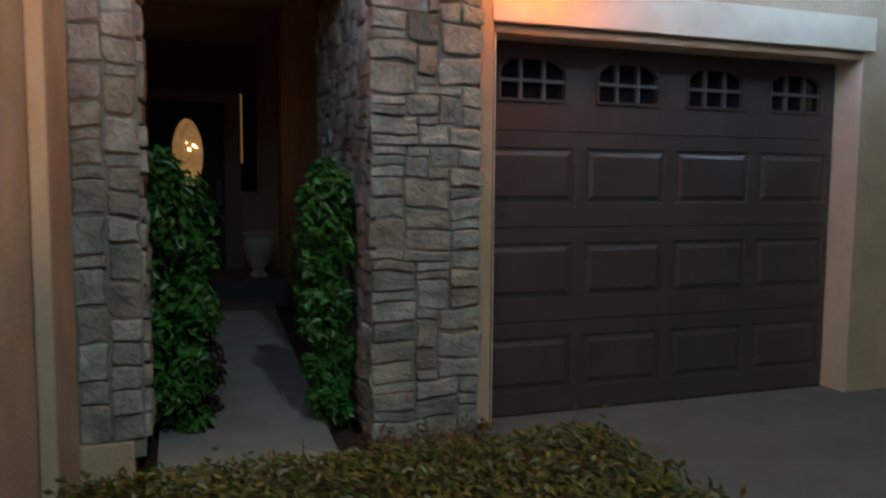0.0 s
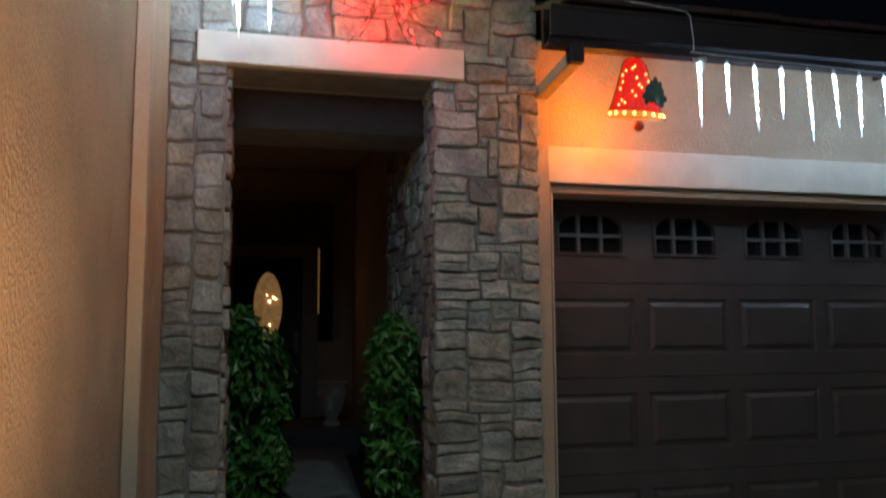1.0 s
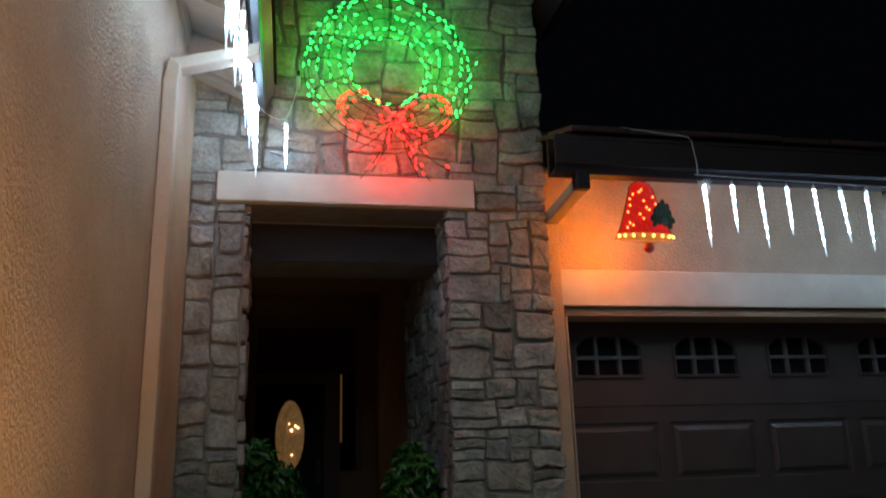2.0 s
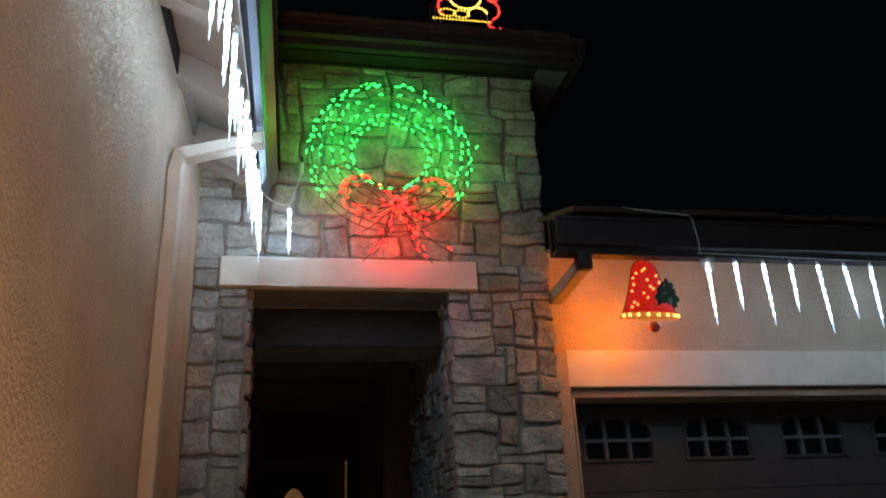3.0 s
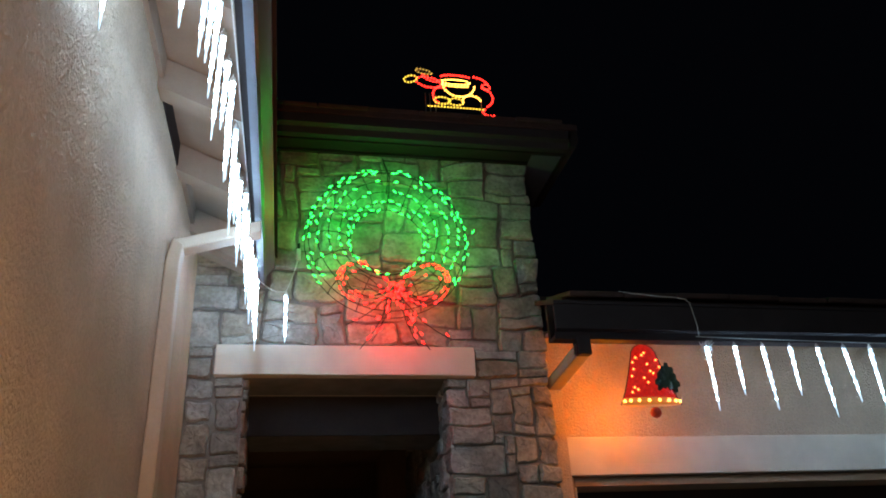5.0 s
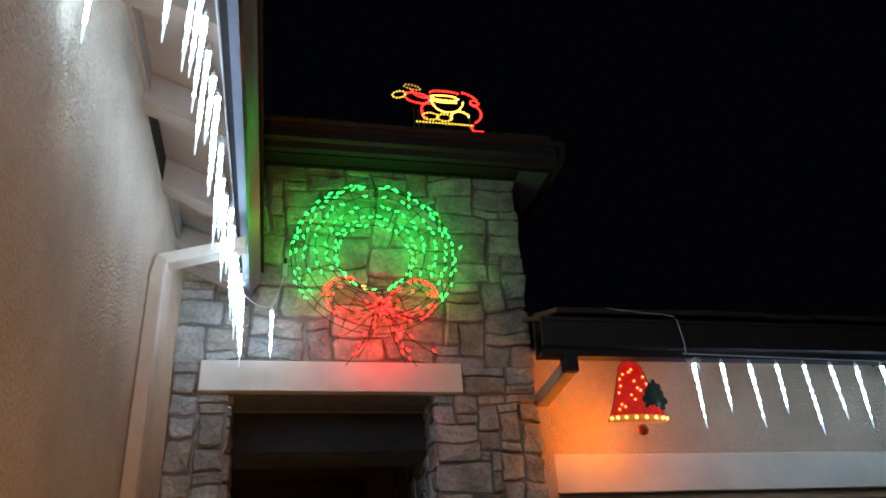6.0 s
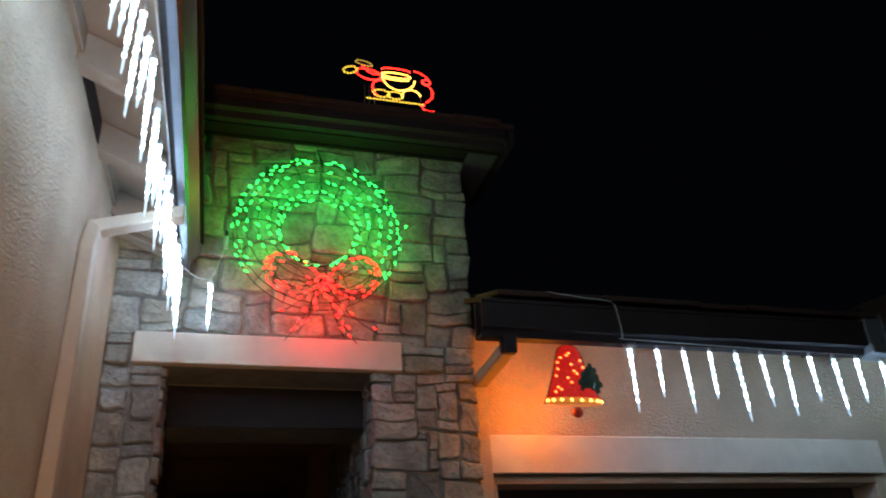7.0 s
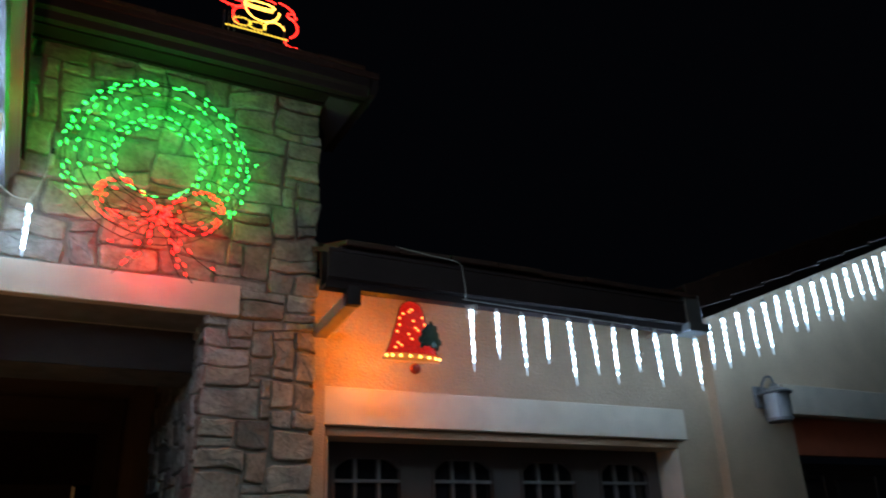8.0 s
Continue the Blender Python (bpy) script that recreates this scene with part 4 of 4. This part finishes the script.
strand(arc(495, 34, 50, 34, 20, 190), ROPE_Y, "leg_strand")
strand(arc(268, 122, 66, 26, lean=-0.12), ROPE_R, "neck_strand")
strand(arc(285, 150, 48, 20, 200, 380, lean=-0.3), ROPE_R, "neck_strand")
strand(arc(172, 132, 36, 17, lean=0.25), ROPE_O, "head_strand")
strand(arc(244, 176, 44, 11, lean=-0.15), ROPE_D, "antler_strand")
for x in (248, 272, 300, 545):
    b = bmesh.new()
    tube(b, [((x - 375) * 0.00123, 0.0, -0.07), ((x - 375) * 0.00123, 0.0, 0.135 + 0.1)], 0.003, 5)
    part("stake", b, METAL, fig)

# ---- wall lantern ----
lan = thing("wall_lantern", (4.60, 4.22, 2.46), "unlit grey metal wall lantern with a frosted glass", "wall lantern")
FROST = mat("frosted_glass", (0.42, 0.45, 0.48), 0.25, vary=0.05, bump=0.05)
part("back_plate", boxes((-0.075, 0.055, -0.025, 0.0, -0.05, 0.11), bevel=0.01), METAL, lan)
b = bmesh.new()
tube(b, [(0.0, -0.02, 0.06), (0.0, -0.04, 0.13), (0.0, -0.08, 0.17), (0.0, -0.12, 0.165), (0.0, -0.135, 0.13), (0.0, -0.135, 0.10)], 0.009, 8)
part("hook_arm", b, METAL, lan)
b = bmesh.new()
lathe(b, [(0.115, 0.035), (0.118, 0.045), (0.06, 0.075), (0.03, 0.085), (0.028, 0.10), (0.012, 0.115)], 20, (0, -0.135, 0))
part("hood", b, METAL, lan)
b = bmesh.new()
lathe(b, [(0.078, -0.14), (0.085, 0.03), (0.06, 0.034)], 20, (0, -0.135, 0))
part("glass", b, FROST, lan, "frosted glass cylinder")
b = bmesh.new()
lathe(b, [(0.08, -0.165), (0.086, -0.16), (0.086, -0.14), (0.07, -0.138)], 20, (0, -0.135, 0))
part("base_ring", b, METAL, lan)
for k in range(4):
    a = math.pi / 4 + k * math.pi / 2
    b = bmesh.new()
    tube(b, [(0.088 * math.cos(a), -0.135 + 0.088 * math.sin(a), -0.15), (0.09 * math.cos(a), -0.135 + 0.09 * math.sin(a), 0.04)], 0.005, 5)
    part("cage_bar", b, METAL, lan)

# ---- plants ----


def leaf_material(name, colours, rough=0.4):
    m = bpy.data.materials.new(name)
    m.use_nodes = True
    n, l = m.node_tree.nodes, m.node_tree.links
    p = n["Principled BSDF"]
    p.inputs["Roughness"].default_value = rough
    g = n.new("ShaderNodeNewGeometry")
    r = n.new("ShaderNodeValToRGB")
    els = r.color_ramp.elements
    while len(els) < len(colours):
        els.new(0.5)
    for i, c in enumerate(colours):
        els[i].position = i / (len(colours) - 1)
        els[i].color = (*c, 1)
    l.new(g.outputs["Random Per Island"], r.inputs["Fac"])
    l.new(r.outputs["Color"], p.inputs["Base Color"])
    return m


def leaves(name, places, size, material, parent, rng, kind="stuff"):
    """Small folded leaves, one for each (place, outward way)."""
    vs, fs = [], []
    for p, o in places:
        o = Vector(o) + Vector((rng.uniform(-1, 1), rng.uniform(-1, 1), rng.uniform(-0.6, 1.0))) * 0.8
        o.normalize()
        t = o.orthogonal().normalized()
        t.rotate(Matrix.Rotation(rng.uniform(0, 6.28), 3, o))
        s = o.cross(t)
        L = size * rng.uniform(0.65, 1.3)
        W = L * rng.uniform(0.38, 0.55)
        p = Vector(p)
        i = len(vs)
        vs += [p, p + t * L * 0.5 + s * W * 0.5 + o * L * 0.12, p + t * L, p + t * L * 0.5 - s * W * 0.5 + o * L * 0.12, p + t * L * 0.5]
        fs += [(i, i + 4, i + 1), (i + 4, i + 2, i + 1), (i, i + 3, i + 4), (i + 4, i + 3, i + 2)]
    me = bpy.data.meshes.new(name)
    me.from_pydata([tuple(v) for v in vs], [], fs)
    me.materials.append(material)
    ob = new(name, me)
    ob.parent = parent
    return tagged(ob, kind=kind)


SHRUB = leaf_material("shrub_leaf", [(0.014, 0.085, 0.012), (0.028, 0.14, 0.020), (0.018, 0.10, 0.016), (0.06, 0.22, 0.035), (0.024, 0.12, 0.018), (0.07, 0.21, 0.04)], 0.42)
HEDGE = leaf_material("hedge_leaf", [(0.065, 0.085, 0.015), (0.095, 0.10, 0.018), (0.05, 0.07, 0.015), (0.13, 0.12, 0.02), (0.08, 0.09, 0.018), (0.22, 0.17, 0.04), (0.09, 0.06, 0.018), (0.055, 0.075, 0.016)])
REDLEAF = leaf_material("red_ground_leaf", [(0.16, 0.045, 0.02), (0.10, 0.05, 0.02), (0.20, 0.07, 0.03), (0.07, 0.06, 0.02)])
BARK = mat("bark", (0.06, 0.045, 0.03), 0.9, vary=0.3, fine=60, bump=0.8)
prng = random.Random(21)


def shrub(x, y, r, top, low, count, size, label, material=SHRUB):
    ob = thing("shrub", (x, y, -0.06), label, "shrub", "shrubs by the path")
    b = bmesh.new()
    tube(b, [(0, 0, 0), (0.01, 0.01, (top + low) * 0.3), (0.0, 0.0, top * 0.7)], 0.018, 7)
    for k in range(6):
        a = k * 1.05
        h = low + (top - low) * (0.15 + 0.12 * k)
        tube(b, [(0, 0, h * 0.8), (0.5 * r * math.cos(a), 0.5 * r * math.sin(a), h), (0.85 * r * math.cos(a), 0.85 * r * math.sin(a), h + 0.12)], 0.008, 5)
    part("stem", b, BARK, ob)
    # leaf clumps stacked up the stems, the upper ones broader
    clumps = []
    n = max(10, int((top - low) * 15))
    for i in range(n):
        u = (i + prng.uniform(0.2, 0.8)) / n
        a = i * 2.4 + prng.uniform(-0.5, 0.5)
        girth = r * (0.70 + 0.45 * u if u < 0.8 else 1.06 - 2.2 * (u - 0.8))
        clumps.append((Vector((0.55 * girth * math.cos(a), 0.55 * girth * math.sin(a), low + (top - low) * u)), girth * prng.uniform(0.50, 0.78)))
    places = []
    for i in range(count):
        c, q = clumps[i % n]
        o = Vector((prng.gauss(0, 1), prng.gauss(0, 1), prng.gauss(0, 1))).normalized()
        p = c + Vector((o.x, o.y, o.z * 0.9)) * q * (1 - 0.4 * prng.random() ** 2)
        p.z = min(max(p.z, 0.03), top + 0.03)
        places.append((p, (o.x + 0.3 * p.x, o.y + 0.3 * p.y, o.z + 0.3)))
    leaves("crown", places, size, material, ob, prng, kind="")
    return ob


shrub(-0.37, 4.68, 0.20, 1.50, 0.10, 3600, 0.062, "upright glossy green shrub beside the stone pier")
shrub(0.43, 4.62, 0.16, 1.46, 0.08, 3200, 0.062, "slim upright green shrub beside the stone pier")
shrub(0.74, 5.8, 0.26, 1.38, 0.10, 3200, 0.05, "dark shrub in the shade of the porch")
shrub(0.78, 7.0, 0.26, 1.30, 0.10, 2200, 0.05, "dark shrub in the shade of the porch")
# leaf colour darkened to stand for the shade on this low growth
SHADELEAF = leaf_material("shade_coloured_leaf", [(0.020, 0.014, 0.010), (0.012, 0.016, 0.008), (0.03, 0.016, 0.012)], 0.7)
shrub(-0.33, 4.98, 0.25, 0.72, 0.03, 2600, 0.05, "low shrub spilling over the path edge, shade put into its dark leaves", SHADELEAF)
shrub(-0.70, 5.9, 0.26, 0.75, 0.05, 2000, 0.05, "dark low shrub in the shade of the porch")

hx0, hx1, hy0, hy1, hz = -0.70, 1.14, 1.25, 2.94, 0.49
hedge = thing("hedge", (0.2, 2.1, -0.06), "low clipped hedge with olive and yellowish leaves", "hedge")
b = boxes((hx0 + 0.1, hx1 - 0.1, hy0 + 0.1, hy1 - 0.1, -0.06, hz - 0.10))
b.transform(Matrix.Translation(-Vector(hedge.location)))
part("twig_core", b, BARK, hedge, "dark twiggy inside")
places = []
for i in range(20000):
    side = prng.random()
    x, y = prng.uniform(hx0, hx1), prng.uniform(hy0, hy1)
    bump = 0.035 * noise.noise((x * 4, y * 4, 0)) + 0.02 * noise.noise((x * 11, y * 11, 3))
    edge = min(x - hx0, hx1 - x, y - hy0, hy1 - y)
    drop = 0.13 * max(0.0, 1 - edge / 0.22) ** 2
    z, o = hz + bump - drop - 0.07 * prng.random() ** 2, (0, 0, 1)
    if side > 0.72:
        q = prng.random()
        z = prng.uniform(-0.02, hz - 0.05)
        if q < 0.4:
            y, o = hy1 - 0.03 + 0.03 * noise.noise((x * 6, z * 6, 1)), (0, 1, 0.2)
        elif q < 0.75:
            x, o = hx1 - 0.02 + 0.04 * noise.noise((y * 6, z * 6, 2)), (1, 0, 0.2)
        else:
            x, o = hx0 + 0.02, (-1, 0, 0.2)
    places.append(((x - hedge.location.x, y - hedge.location.y, z + 0.06), o))
for i in range(60):
    x, y = prng.uniform(hx0 + 0.1, hx1 - 0.05), prng.uniform(hy0, hy1 - 0.02)
    for k in range(5):
        places.append(((x - hedge.location.x, y - hedge.location.y, hz + 0.03 + 0.015 * k), (prng.uniform(-1, 1), prng.uniform(-1, 1), 0.3)))
leaves("foliage", places, 0.033, HEDGE, hedge, prng)

cover = thing("ground_cover", (0.8, 3.7, -0.06), "reddish low ground cover at the foot of the pier", "ground cover")
places = []
for i in range(2600):
    x, y = prng.uniform(0.45, 1.16), prng.uniform(3.1, 4.15)
    places.append(((x - 0.8, y - 3.7, 0.02 + prng.random() * (0.13 + 0.05 * noise.noise((x * 7, y * 7, 0)))), (0, 0, 1)))
leaves("foliage", places, 0.035, REDLEAF, cover, prng)
tagged(cover.children[0], kind="stuff")
